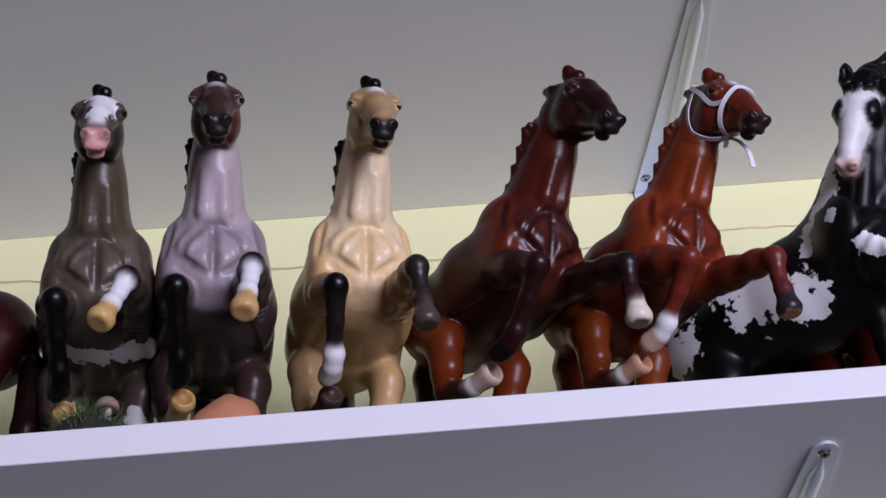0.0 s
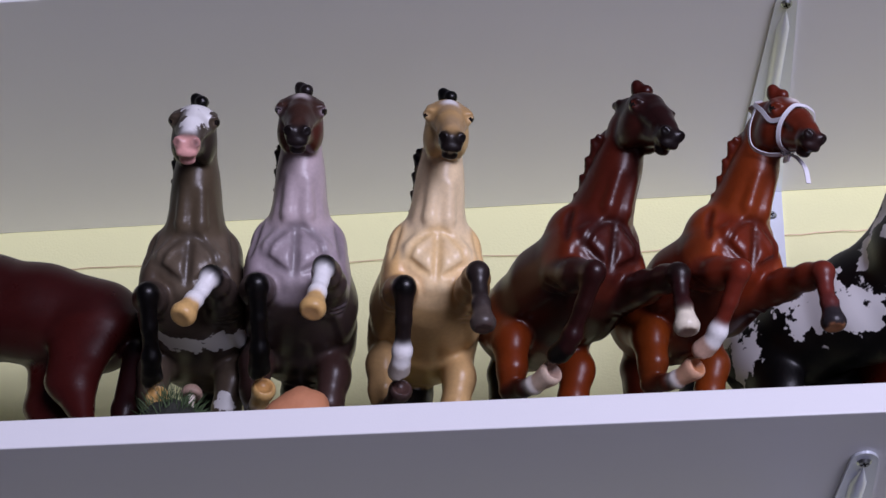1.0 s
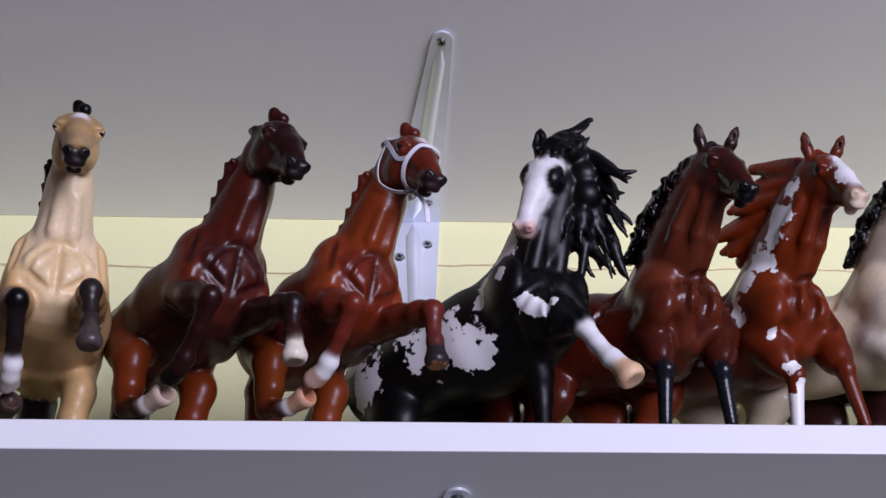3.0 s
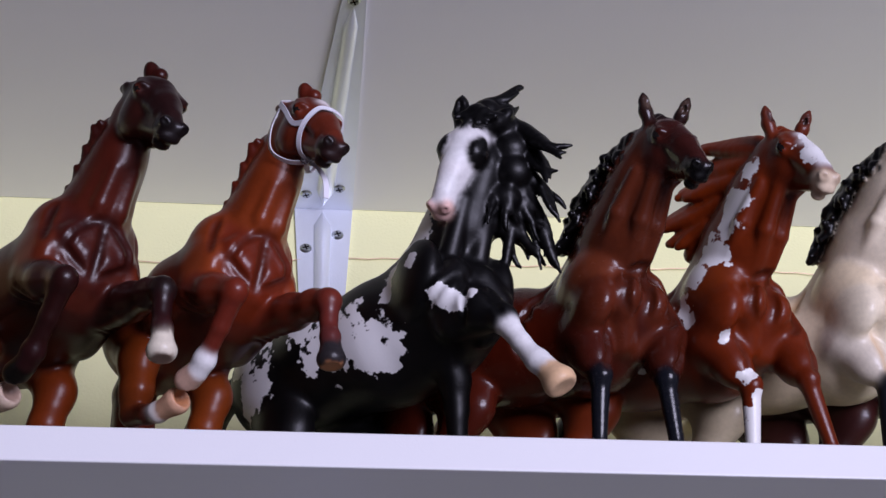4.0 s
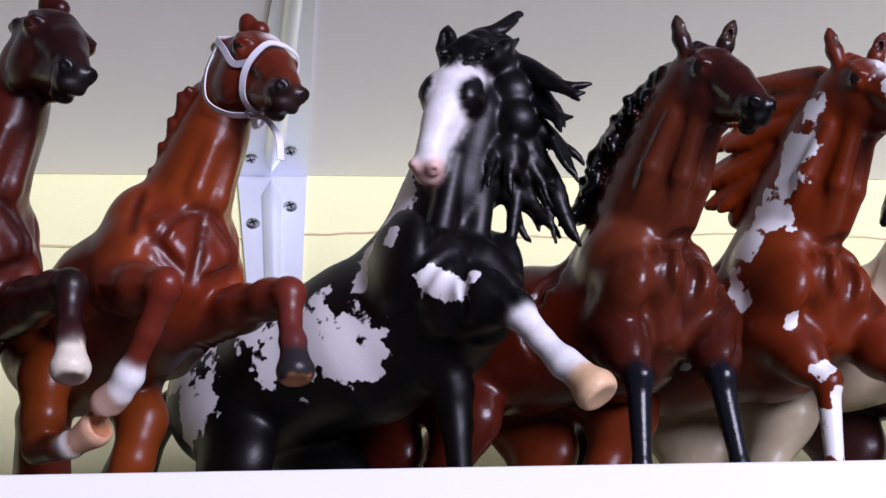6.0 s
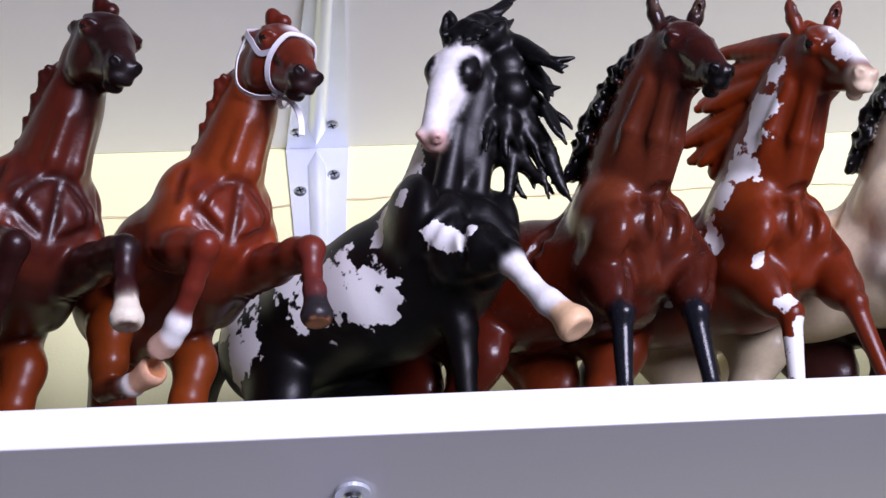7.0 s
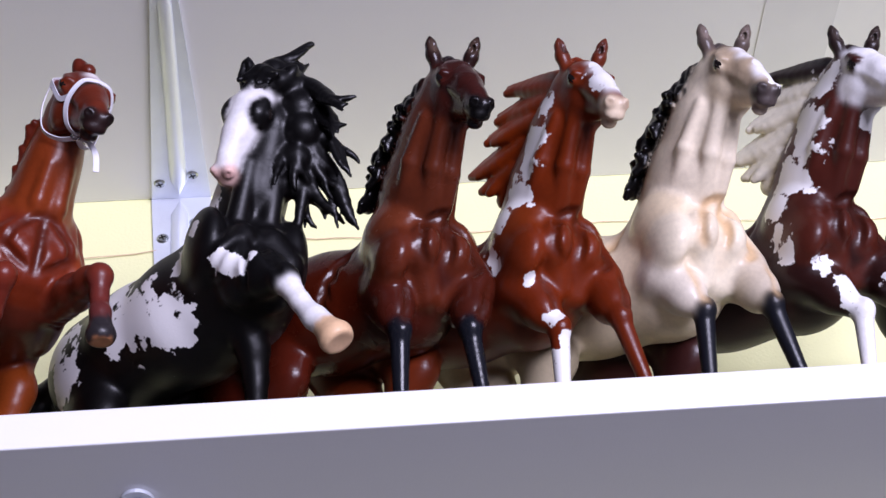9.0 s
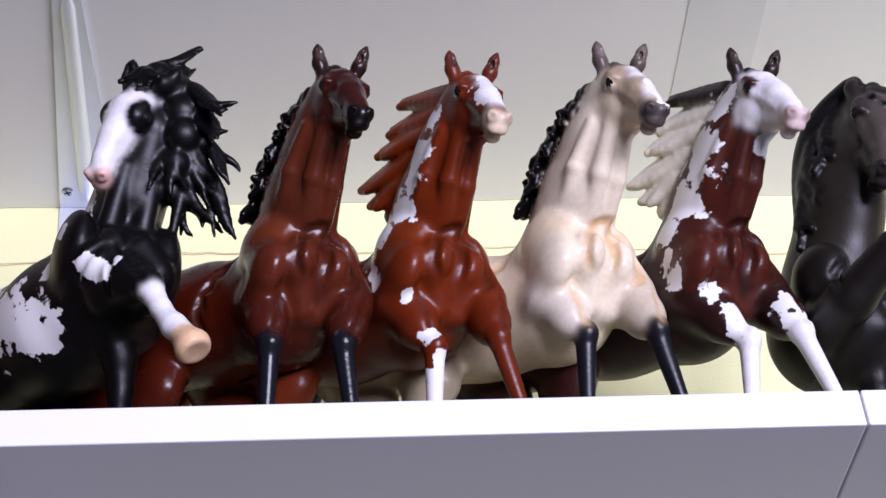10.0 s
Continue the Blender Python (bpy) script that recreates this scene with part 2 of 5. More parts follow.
def figurine(name, key, sculpt, m, paint, spot=(0.8, 0.79, 0.77), patches=(), shade=None, soft=12, step=0.0011, rough=0.33):
    """One model horse: a single mesh. paint: label to colour; patches: (x, y, z, radius) of the other colour, in its own space."""
    if key not in SKINS:
        points, quads, label, names = sculpt.skin(step)
        SKINS[key] = (ease(points, quads, points, 2, 0.45), quads, label, names)
    points, quads, label, names = SKINS[key]
    points = points.copy()
    points[:, 2] = np.maximum(points[:, 2], 0.0018) - 0.0018
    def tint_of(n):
        # Unless given a paint, creases get half the chest colour: shade put into grooves.
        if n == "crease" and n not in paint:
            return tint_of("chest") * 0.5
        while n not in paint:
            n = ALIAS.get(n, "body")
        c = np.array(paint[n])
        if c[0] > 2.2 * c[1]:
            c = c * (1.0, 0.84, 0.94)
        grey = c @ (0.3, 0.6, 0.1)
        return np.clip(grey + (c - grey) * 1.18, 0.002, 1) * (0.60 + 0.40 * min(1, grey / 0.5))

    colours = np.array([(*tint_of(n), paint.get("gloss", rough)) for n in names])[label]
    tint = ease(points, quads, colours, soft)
    if shade:
        tint[:, :3] *= shade(points)[:, None] if shade(points).ndim == 1 else shade(points)
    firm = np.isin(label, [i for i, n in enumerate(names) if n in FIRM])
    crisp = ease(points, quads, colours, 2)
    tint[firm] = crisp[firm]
    field = np.zeros(len(points))
    for x, y, z, r in patches:
        d = ((points - (x, y, z)) ** 2).sum(1)
        d = np.sqrt(((points - points[d.argmin()]) ** 2).sum(1))
        field = np.maximum(field, np.clip(1.0 - 0.5 * d / r, 0, 1))
    if len(patches):
        field += np.array([0.34 * noise.noise(Vector(p) * 70) for p in points])
    field[np.isin(label, [i for i, n in enumerate(names) if n in ("hoof", "mane", "eye", "tail", "horn", "nose")])] = 0
    me = bpy.data.meshes.new(name)
    me.from_pydata(points.tolist(), [], quads.tolist())
    me.materials.append(PLASTIC)
    me.materials.append(GLASS_EYE)
    coat = me.color_attributes.new("coat", "FLOAT_COLOR", "POINT")
    coat.data.foreach_set("color", np.clip(tint, 0, 1).astype(np.float32).ravel())
    other = me.color_attributes.new("spot", "FLOAT_COLOR", "POINT")
    other.data.foreach_set("color", np.tile(np.float32((*spot, 1)), len(points)))
    me.attributes.new("patch", "FLOAT", "POINT").data.foreach_set("value", np.float32(field))
    if "eye" in names:
        me.polygons.foreach_set("material_index", (label[quads] == names.index("eye")).all(1).astype(np.int32))
    me.shade_smooth()
    ob = new(name, me)
    ob.matrix_world = m
    return ob



def add_head(sc, poll, nose, u, wide=1.0, ears=((-0.10, -0.22, 0.05), (0.10, -0.22, 0.05)), mouth=True, tips=None, ear=1.0):
    """A horse's head from poll to nose; ears are tips across, along and above it, in head lengths."""
    P, N, u = np.array(poll, float), np.array(nose, float), norm(u)
    l = np.linalg.norm(N - P)
    f = (N - P) / l
    u = norm(u - (u @ f) * f)
    w = np.cross(f, u)

    def at(a, b, c):
        return P + l * (a * wide * u + b * f + c * w)

    def r(a, b):
        return (a * l * wide, b * l)

    sc.limb("head", [(*at(0, 0.02, -0.08), *r(0.15, 0.17)), (*at(0, 0.24, -0.03), *r(0.168, 0.19))], u, 0.004)
    sc.limb("head", [(*at(0, 0.2, 0.04), *r(0.165, 0.14)), (*at(0, 0.56, 0.035), *r(0.105, 0.105)), (*at(0, 0.86, -0.035), *r(0.085, 0.09))], u, 0.004)
    for s in (-1, 1):
        sc.lump("jaw", *at(0.092 * s, 0.31, -0.19), *r(0.098, 0.21), u, 0.004)
        sc.limb("head", [(*at(0.12 * s, 0.36, 0.0), *r(0.04, 0.05)), (*at(0.085 * s, 0.72, -0.03), *r(0.025, 0.03))], u, 0.002)
    sc.limb("jaw", [(*at(0, 0.4, -0.17), *r(0.12, 0.15)), (*at(0, 0.82, -0.12), *r(0.085, 0.085))], u, 0.004)
    sc.lump("muzzle", *at(0, 0.88, -0.07), *r(0.100, 0.105), u, 0.003)
    sc.lump("muzzle", *at(0, 0.95, -0.125), *r(0.088, 0.062), u, 0.002)
    sc.lump("chin", *at(0, 0.87, -0.215), *r(0.070, 0.055), u, 0.002)
    for s in (-1, 1):
        sc.lump("muzzle", *at(0.068 * s, 0.945, -0.015), *r(0.045, 0.058), u, 0.0018)
        sc.lump("nostril", *at(0.086 * s, 0.998, -0.005), *r(0.030, 0.040), u, 0.001, True)
        sc.limb("brow", [(*at(0.14 * s, 0.22, 0.09), *r(0.05, 0.035)), (*at(0.155 * s, 0.36, 0.095), *r(0.045, 0.028))], u, 0.002)
        sc.lump("eye", *at(0.172 * s, 0.32, 0.04), *r(0.044, 0.056), u, 0.0005)
        sc.limb("brow", [(*at(0.15 * s, 0.24, -0.005), *r(0.03, 0.022)), (*at(0.15 * s, 0.38, -0.005), *r(0.03, 0.022))], u, 0.002)
    if mouth:
        sc.limb("lip", [(*at(-0.08, 0.93, -0.18), *r(0.03, 0.016)), (*at(0, 1.01, -0.18), *r(0.03, 0.016)), (*at(0.08, 0.93, -0.18), *r(0.03, 0.016))], u, 0.001, True)
    for s, (a, b, c) in zip((-1, 1), ears):
        base, tip = at(0.105 * s, 0.07, 0.02), (np.array(tips[(s + 1) // 2]) if tips else at(a, b, c))
        mid = (base + tip) / 2 + 0.01 * s * u * l
        sc.limb("ear", [(*base, *r(0.06 * ear, 0.06 * ear)), (*mid, *r(0.070 * ear, 0.074 * ear)), (*(mid + 0.6 * (tip - mid)), *r(0.052 * ear, 0.055 * ear)), (*tip, *r(0.018, 0.020))], u, 0.0025)
        sc.limb("inear", [(*(mid + 0.062 * l * w - 0.1 * (mid - base)), *r(0.022, 0.026)), (*(mid + 0.05 * l * w + 0.45 * (tip - mid)), *r(0.012, 0.016))], u, 0.0015, True)
    return at


# ---- the rearing mould ----
def rearing(hang=(0.003, 0.002, -0.032)):
    """hang: from the raised knee to the hoof below it."""
    sc = Sculpt()
    sc.limb("rump", [(0, 0.118, 0.120, 0.033, 0.028), (0, 0.094, 0.115, 0.033, 0.027)], k=0.006)
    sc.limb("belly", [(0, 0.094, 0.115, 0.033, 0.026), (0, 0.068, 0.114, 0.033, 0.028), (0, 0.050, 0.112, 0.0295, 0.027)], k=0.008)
    sc.limb("body", [(0, 0.050, 0.112, 0.0290, 0.027), (0, 0.037, 0.113, 0.0255, 0.024)], k=0.008)
    sc.limb("chest", [(0, 0.037, 0.122, 0.0250, 0.0235), (0, 0.036, 0.128, 0.0215, 0.0225)], k=0.008)
    sc.limb("neck", [(0, 0.036, 0.129, 0.0225, 0.023), (0, 0.021, 0.145, 0.0142, 0.0185), (0, 0.006, 0.159, 0.0120, 0.0155), (0, -0.010, 0.180, 0.0115, 0.0135)], k=0.010)
    for s in (-1, 1):
        sc.limb("neck", [(0.0042 * s, 0.0165, 0.124, 0.0044, 0.005), (0.0050 * s, 0.0080, 0.133, 0.0048, 0.005), (0.0044 * s, -0.0040, 0.149, 0.0040, 0.004)], k=0.0014)
        sc.limb("neck", [(0.0120 * s, 0.0210, 0.130, 0.0050, 0.005), (0.0102 * s, 0.0130, 0.140, 0.0042, 0.005), (0.0080 * s, 0.0010, 0.154, 0.0036, 0.004)], k=0.0016)
        sc.lump("shoulder", 0.0185 * s, 0.035, 0.129, 0.0098, 0.0150, k=0.006)
        sc.limb("chest", [(0.0065 * s, 0.0190, 0.1230, 0.0078, 0.0090), (0.0130 * s, 0.0205, 0.1150, 0.0080, 0.0095)], k=0.0022)
        sc.limb("chest", [(0.0060 * s, 0.0205, 0.1090, 0.0068, 0.0080), (0.0035 * s, 0.0260, 0.0990, 0.0055, 0.0070)], k=0.0025)
        sc.lump("shoulder", 0.0225 * s, 0.034, 0.111, 0.0078, 0.0150, k=0.005)
        sc.limb("belly", [(0.024 * s, 0.048, 0.110, 0.0065, 0.02), (0.0275 * s, 0.070, 0.112, 0.006, 0.02)], k=0.006)
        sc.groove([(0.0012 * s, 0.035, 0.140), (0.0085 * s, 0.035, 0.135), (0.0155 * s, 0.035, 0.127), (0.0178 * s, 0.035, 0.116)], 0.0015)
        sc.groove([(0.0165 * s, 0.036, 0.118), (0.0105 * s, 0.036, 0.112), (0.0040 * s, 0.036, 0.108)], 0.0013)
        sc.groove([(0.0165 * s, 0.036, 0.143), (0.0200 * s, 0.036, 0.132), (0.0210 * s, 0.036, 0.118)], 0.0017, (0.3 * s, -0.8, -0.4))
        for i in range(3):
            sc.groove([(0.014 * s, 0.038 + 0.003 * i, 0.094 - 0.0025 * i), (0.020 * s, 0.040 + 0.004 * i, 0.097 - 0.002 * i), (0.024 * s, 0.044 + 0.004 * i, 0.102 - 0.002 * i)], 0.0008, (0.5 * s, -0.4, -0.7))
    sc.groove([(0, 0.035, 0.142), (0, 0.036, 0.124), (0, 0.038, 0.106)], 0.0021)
    # forelegs: one folded back, one pawing forward
    sc.limb("arm", [(-0.0205, 0.038, 0.098, 0.0105), (-0.0205, 0.022, 0.088, 0.0090), (-0.0192, 0.009, 0.0815, 0.0072)], k=0.005)
    sc.lump("knee_r", -0.0190, 0.005, 0.0795, 0.0068, k=0.002)
    sc.limb("cannon_r", [(-0.0188, 0.008, 0.0770, 0.0058), (-0.0178, 0.020, 0.0670, 0.0046), (-0.0172, 0.031, 0.0595, 0.0047)], k=0.0025)
    sc.lump("sock_r", -0.0170, 0.0345, 0.0565, 0.0062, k=0.002)
    sc.limb("sock_r", [(-0.0170, 0.036, 0.055, 0.0054), (-0.0172, 0.041, 0.0525, 0.0056)], k=0.002)
    sc.limb("hoof_r", [(-0.0172, 0.043, 0.0525, 0.006), (-0.0176, 0.050, 0.0520, 0.0066)], k=0.001)
    K, H = np.array((0.0195, -0.020, 0.0748)), np.array(hang)

    def J(t, r, x=0.0, y=0.0):
        return (*(K + H * t + (x, y, 0)), r)

    sc.limb("arm", [(0.0195, 0.038, 0.096, 0.0110), (0.0205, 0.014, 0.0885, 0.0090), (0.0200, -0.006, 0.0805, 0.0074), (*(K + (0, 0.003, 0.0015)), 0.0064)], k=0.005)
    sc.lump("knee_l", *K, 0.0064, k=0.002)
    sc.limb("cannon_l", [J(0.05, 0.0056), J(0.35, 0.0042, 0, 0.001), J(0.58, 0.0045, 0, 0.001)], k=0.0025)
    sc.lump("sock_l", *J(0.64, 0.0053), k=0.002)
    sc.limb("sock_l", [J(0.68, 0.0046), J(0.82, 0.0050)], k=0.002)
    sc.limb("hoof_l", [J(0.83, 0.0054), J(1.0, 0.0074)], k=0.0008)
    d = norm(H)
    sc.lump("sole", *(K + H + d * 0.0345), 0.03, k=0.0006, carve=True)
    # hind legs: one planted, one stepping
    sc.limb("thigh", [(0.0195, 0.110, 0.110, 0.0135, 0.017), (0.0225, 0.096, 0.080, 0.0092, 0.0115), (0.0205, 0.099, 0.062, 0.0078, 0.0090), (0.0185, 0.107, 0.050, 0.0062)], k=0.006)
    sc.limb("hind_l", [(0.0185, 0.106, 0.049, 0.0062), (0.0165, 0.099, 0.025, 0.005), (0.016, 0.096, 0.014, 0.0055)], k=0.0025)
    sc.limb("hoof", [(0.016, 0.094, 0.0095, 0.0062), (0.016, 0.091, 0.0068, 0.0068)], k=0.001)
    sc.limb("thigh", [(-0.0195, 0.110, 0.110, 0.0135, 0.017), (-0.0245, 0.092, 0.084, 0.0095, 0.0115), (-0.0240, 0.092, 0.066, 0.0078, 0.0090), (-0.0225, 0.098, 0.055, 0.0062)], k=0.006)
    sc.limb("hind_r", [(-0.0225, 0.097, 0.054, 0.0062), (-0.0205, 0.084, 0.0485, 0.0050), (-0.0190, 0.078, 0.0470, 0.0052)], k=0.0025)
    sc.lump("hindsock", -0.0185, 0.0755, 0.0465, 0.0058, k=0.002)
    sc.limb("hindhoof", [(-0.0175, 0.0705, 0.0465, 0.0056), (-0.0155, 0.0635, 0.0475, 0.0072)], k=0.001)
    sc.lump("sole", -0.0142, 0.0560, 0.0480, 0.0066, 0.0058, (0.2, -1, 0), 0.0008, True)
    # tail down to the shelf, a prop behind the hocks
    sc.limb("tail", [(0, 0.140, 0.124, 0.008), (-0.001, 0.142, 0.098, 0.0115), (-0.001, 0.138, 0.060, 0.0125), (0.0, 0.136, 0.02, 0.0115), (0.0, 0.134, 0.006, 0.007)], k=0.003)
    # crest with knotted mane
    for i in range(12):
        t = i / 11
        y, z, out = 0.002 + 0.040 * t, 0.184 - 0.046 * t, 0.0015 * (i % 2)
        sc.lump("mane", -0.002, y, z, 0.0045, 0.0066, k=0.001)
        sc.limb("mane", [(-0.005, y, z - 0.001, 0.0044), (-0.0105 - out, y + 0.001, z - 0.007, 0.0036), (-0.0138 - out, y - 0.001, z - 0.006 + 2 * out, 0.0019)], k=0.001)
    P = np.array((0.0, -0.0225, 0.1890))
    N = P + 0.0570 * norm((0.02, -0.56, -0.83))
    at = add_head(sc, P, N, (1, 0.02, 0), 1.24, ((-0.125, -0.20, -0.13), (0.125, -0.20, -0.13)), ear=0.62)
    for x, y, z, r in ((0, -0.12, 0.13, 0.085), (0.03, -0.04, 0.16, 0.07), (-0.03, -0.15, 0.17, 0.06), (0.02, -0.2, 0.12, 0.07)):
        sc.lump("mane", *at(x, y, z), r * 0.0585, k=0.0012)
    sc.lump("star", *at(0, 0.3, 0.10), 0.0056, 0.0058, k=0.003)
    sc.limb("blaze", [(*at(0, 0.42, 0.092), 0.005, 0.005), (*at(0, 0.8, 0.012), 0.0045, 0.0048)], k=0.003)
    return sc, at


REAR, REAR_HEAD = rearing()
ROAN_CAST = rearing((-0.004, -0.006, -0.032))[0]
GREY_CAST, GREY_HEAD = rearing((-0.011, -0.006, -0.030))
BLACK, TAN, WHITE, PINK = (0.004, 0.0035, 0.0035), (0.60, 0.40, 0.19), (0.80, 0.79, 0.78), (0.74, 0.42, 0.38)


def on_shelf(x, y, yaw, size=1.0):
    return pose(x, y, 0.0003, 0, 0, yaw) @ Matrix.Diagonal((size, size, size, 1))


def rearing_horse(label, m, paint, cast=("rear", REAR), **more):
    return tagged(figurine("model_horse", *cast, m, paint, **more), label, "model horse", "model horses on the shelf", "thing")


GRULLO, MOUSE = (0.125, 0.095, 0.068), (0.17, 0.135, 0.10)
rearing_horse("grey-brown rearing model horse with a white blaze and pink muzzle", on_shelf(-0.372, -0.006, 8, 1.01), cast=("grey", GREY_CAST), paint=dict(
    body=GRULLO, neck=(0.12, 0.092, 0.062), chest=MOUSE, shoulder=(0.10, 0.075, 0.055), belly=(0.10, 0.075, 0.06), head=(0.085, 0.065, 0.048), jaw=(0.05, 0.038, 0.03), arm=(0.08, 0.06, 0.05),
    star=WHITE, blaze=WHITE, muzzle=PINK, chin=PINK, lip=(0.4, 0.2, 0.18), nostril=(0.03, 0.02, 0.02), ear=(0.05, 0.04, 0.035), mane=BLACK, tail=BLACK,
    knee_r=BLACK, cannon_r=BLACK, sock_r=BLACK, hoof_r=BLACK, knee_l=BLACK, cannon_l=WHITE, sock_l=WHITE, hoof_l=TAN, hind_l=BLACK, hind_r=BLACK, hindsock=(0.3, 0.28, 0.25), hindhoof=TAN, sole=(0.5, 0.32, 0.14), hoof=BLACK, thigh=(0.13, 0.10, 0.075)),
    patches=[(*GREY_HEAD(0, 0.20, 0.17), 0.009), (*GREY_HEAD(0, 0.36, 0.15), 0.0085), (*GREY_HEAD(0.03, 0.52, 0.11), 0.0085), (*GREY_HEAD(0, 0.68, 0.06), 0.007), (-0.014, 0.062, 0.087, 0.008), (0.0, 0.062, 0.085, 0.009), (0.014, 0.062, 0.087, 0.010), (0.024, 0.066, 0.096, 0.009), (0.021, 0.094, 0.062, 0.006)])
ROAN = (0.42, 0.36, 0.38)
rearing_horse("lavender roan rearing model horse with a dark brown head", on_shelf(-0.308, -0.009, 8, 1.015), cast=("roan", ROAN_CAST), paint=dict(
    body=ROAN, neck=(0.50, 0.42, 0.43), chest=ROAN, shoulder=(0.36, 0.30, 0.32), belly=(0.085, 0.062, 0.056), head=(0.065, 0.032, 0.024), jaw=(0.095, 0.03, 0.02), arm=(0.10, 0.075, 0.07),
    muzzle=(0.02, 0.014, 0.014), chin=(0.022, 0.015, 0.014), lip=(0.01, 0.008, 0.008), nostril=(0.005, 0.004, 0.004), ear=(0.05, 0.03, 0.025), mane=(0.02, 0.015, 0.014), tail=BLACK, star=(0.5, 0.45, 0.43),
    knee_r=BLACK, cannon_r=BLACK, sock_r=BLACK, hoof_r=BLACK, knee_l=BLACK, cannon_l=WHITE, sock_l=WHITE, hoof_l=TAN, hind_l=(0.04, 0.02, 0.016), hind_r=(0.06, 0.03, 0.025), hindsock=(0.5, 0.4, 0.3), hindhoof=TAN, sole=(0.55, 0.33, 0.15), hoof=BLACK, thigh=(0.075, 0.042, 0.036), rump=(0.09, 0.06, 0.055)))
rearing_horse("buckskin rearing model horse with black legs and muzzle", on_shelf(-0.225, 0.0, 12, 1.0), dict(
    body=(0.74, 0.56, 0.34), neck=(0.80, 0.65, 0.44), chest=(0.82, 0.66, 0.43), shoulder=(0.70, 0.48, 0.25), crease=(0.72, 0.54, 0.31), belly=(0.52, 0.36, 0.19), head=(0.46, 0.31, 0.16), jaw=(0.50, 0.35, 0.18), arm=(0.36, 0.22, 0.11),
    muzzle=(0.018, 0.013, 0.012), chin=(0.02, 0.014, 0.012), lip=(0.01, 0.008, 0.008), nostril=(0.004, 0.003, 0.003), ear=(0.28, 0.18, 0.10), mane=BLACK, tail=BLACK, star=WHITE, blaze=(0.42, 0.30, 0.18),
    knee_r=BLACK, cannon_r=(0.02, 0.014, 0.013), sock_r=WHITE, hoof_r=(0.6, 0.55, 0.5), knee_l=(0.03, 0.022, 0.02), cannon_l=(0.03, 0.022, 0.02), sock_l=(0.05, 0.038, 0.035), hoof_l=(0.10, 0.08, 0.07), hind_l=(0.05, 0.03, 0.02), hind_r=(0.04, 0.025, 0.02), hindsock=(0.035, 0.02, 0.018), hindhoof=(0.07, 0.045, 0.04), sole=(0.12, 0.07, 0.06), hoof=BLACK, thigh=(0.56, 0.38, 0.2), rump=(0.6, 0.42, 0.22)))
# Dark bay and chestnut: the darker belly colour holds the shade underneath.
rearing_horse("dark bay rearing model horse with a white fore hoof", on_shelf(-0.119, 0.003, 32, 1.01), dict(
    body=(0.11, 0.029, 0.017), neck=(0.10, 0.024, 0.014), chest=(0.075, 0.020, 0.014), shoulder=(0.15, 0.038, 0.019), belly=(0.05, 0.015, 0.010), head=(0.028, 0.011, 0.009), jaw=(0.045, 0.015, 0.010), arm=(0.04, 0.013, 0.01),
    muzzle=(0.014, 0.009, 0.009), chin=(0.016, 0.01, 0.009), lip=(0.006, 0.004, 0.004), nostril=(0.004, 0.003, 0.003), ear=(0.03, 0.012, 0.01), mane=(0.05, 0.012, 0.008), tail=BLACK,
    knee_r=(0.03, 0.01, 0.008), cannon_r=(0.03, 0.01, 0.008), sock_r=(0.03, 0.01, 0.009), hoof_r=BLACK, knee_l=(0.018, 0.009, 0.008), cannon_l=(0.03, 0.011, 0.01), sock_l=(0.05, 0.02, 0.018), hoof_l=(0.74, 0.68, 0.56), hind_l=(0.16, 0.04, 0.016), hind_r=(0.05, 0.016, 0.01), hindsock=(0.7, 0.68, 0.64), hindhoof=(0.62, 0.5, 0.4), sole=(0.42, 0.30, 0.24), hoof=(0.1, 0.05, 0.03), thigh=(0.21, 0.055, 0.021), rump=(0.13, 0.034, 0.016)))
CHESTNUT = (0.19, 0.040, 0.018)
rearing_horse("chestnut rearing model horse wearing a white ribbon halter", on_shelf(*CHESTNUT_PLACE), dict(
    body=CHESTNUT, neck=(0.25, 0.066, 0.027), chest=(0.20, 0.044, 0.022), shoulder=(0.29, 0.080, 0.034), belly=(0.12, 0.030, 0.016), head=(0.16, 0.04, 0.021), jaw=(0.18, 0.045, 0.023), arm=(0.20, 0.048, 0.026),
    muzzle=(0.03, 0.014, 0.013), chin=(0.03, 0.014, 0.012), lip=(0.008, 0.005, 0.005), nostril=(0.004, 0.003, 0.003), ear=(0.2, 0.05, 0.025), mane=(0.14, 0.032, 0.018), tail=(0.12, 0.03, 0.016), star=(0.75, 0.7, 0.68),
    knee_r=(0.2, 0.045, 0.026), cannon_r=(0.18, 0.042, 0.026), sock_r=WHITE, hoof_r=(0.7, 0.48, 0.38), knee_l=(0.18, 0.045, 0.028), cannon_l=(0.17, 0.045, 0.032), sock_l=(0.14, 0.045, 0.036), hoof_l=(0.035, 0.03, 0.032), hind_l=(0.22, 0.06, 0.024), hind_r=(0.1, 0.03, 0.016), hindsock=(0.75, 0.73, 0.7), hindhoof=(0.64, 0.40, 0.28), sole=(0.56, 0.27, 0.15), hoof=(0.3, 0.2, 0.15), thigh=(0.26, 0.075, 0.027), rump=(0.18, 0.05, 0.024)))



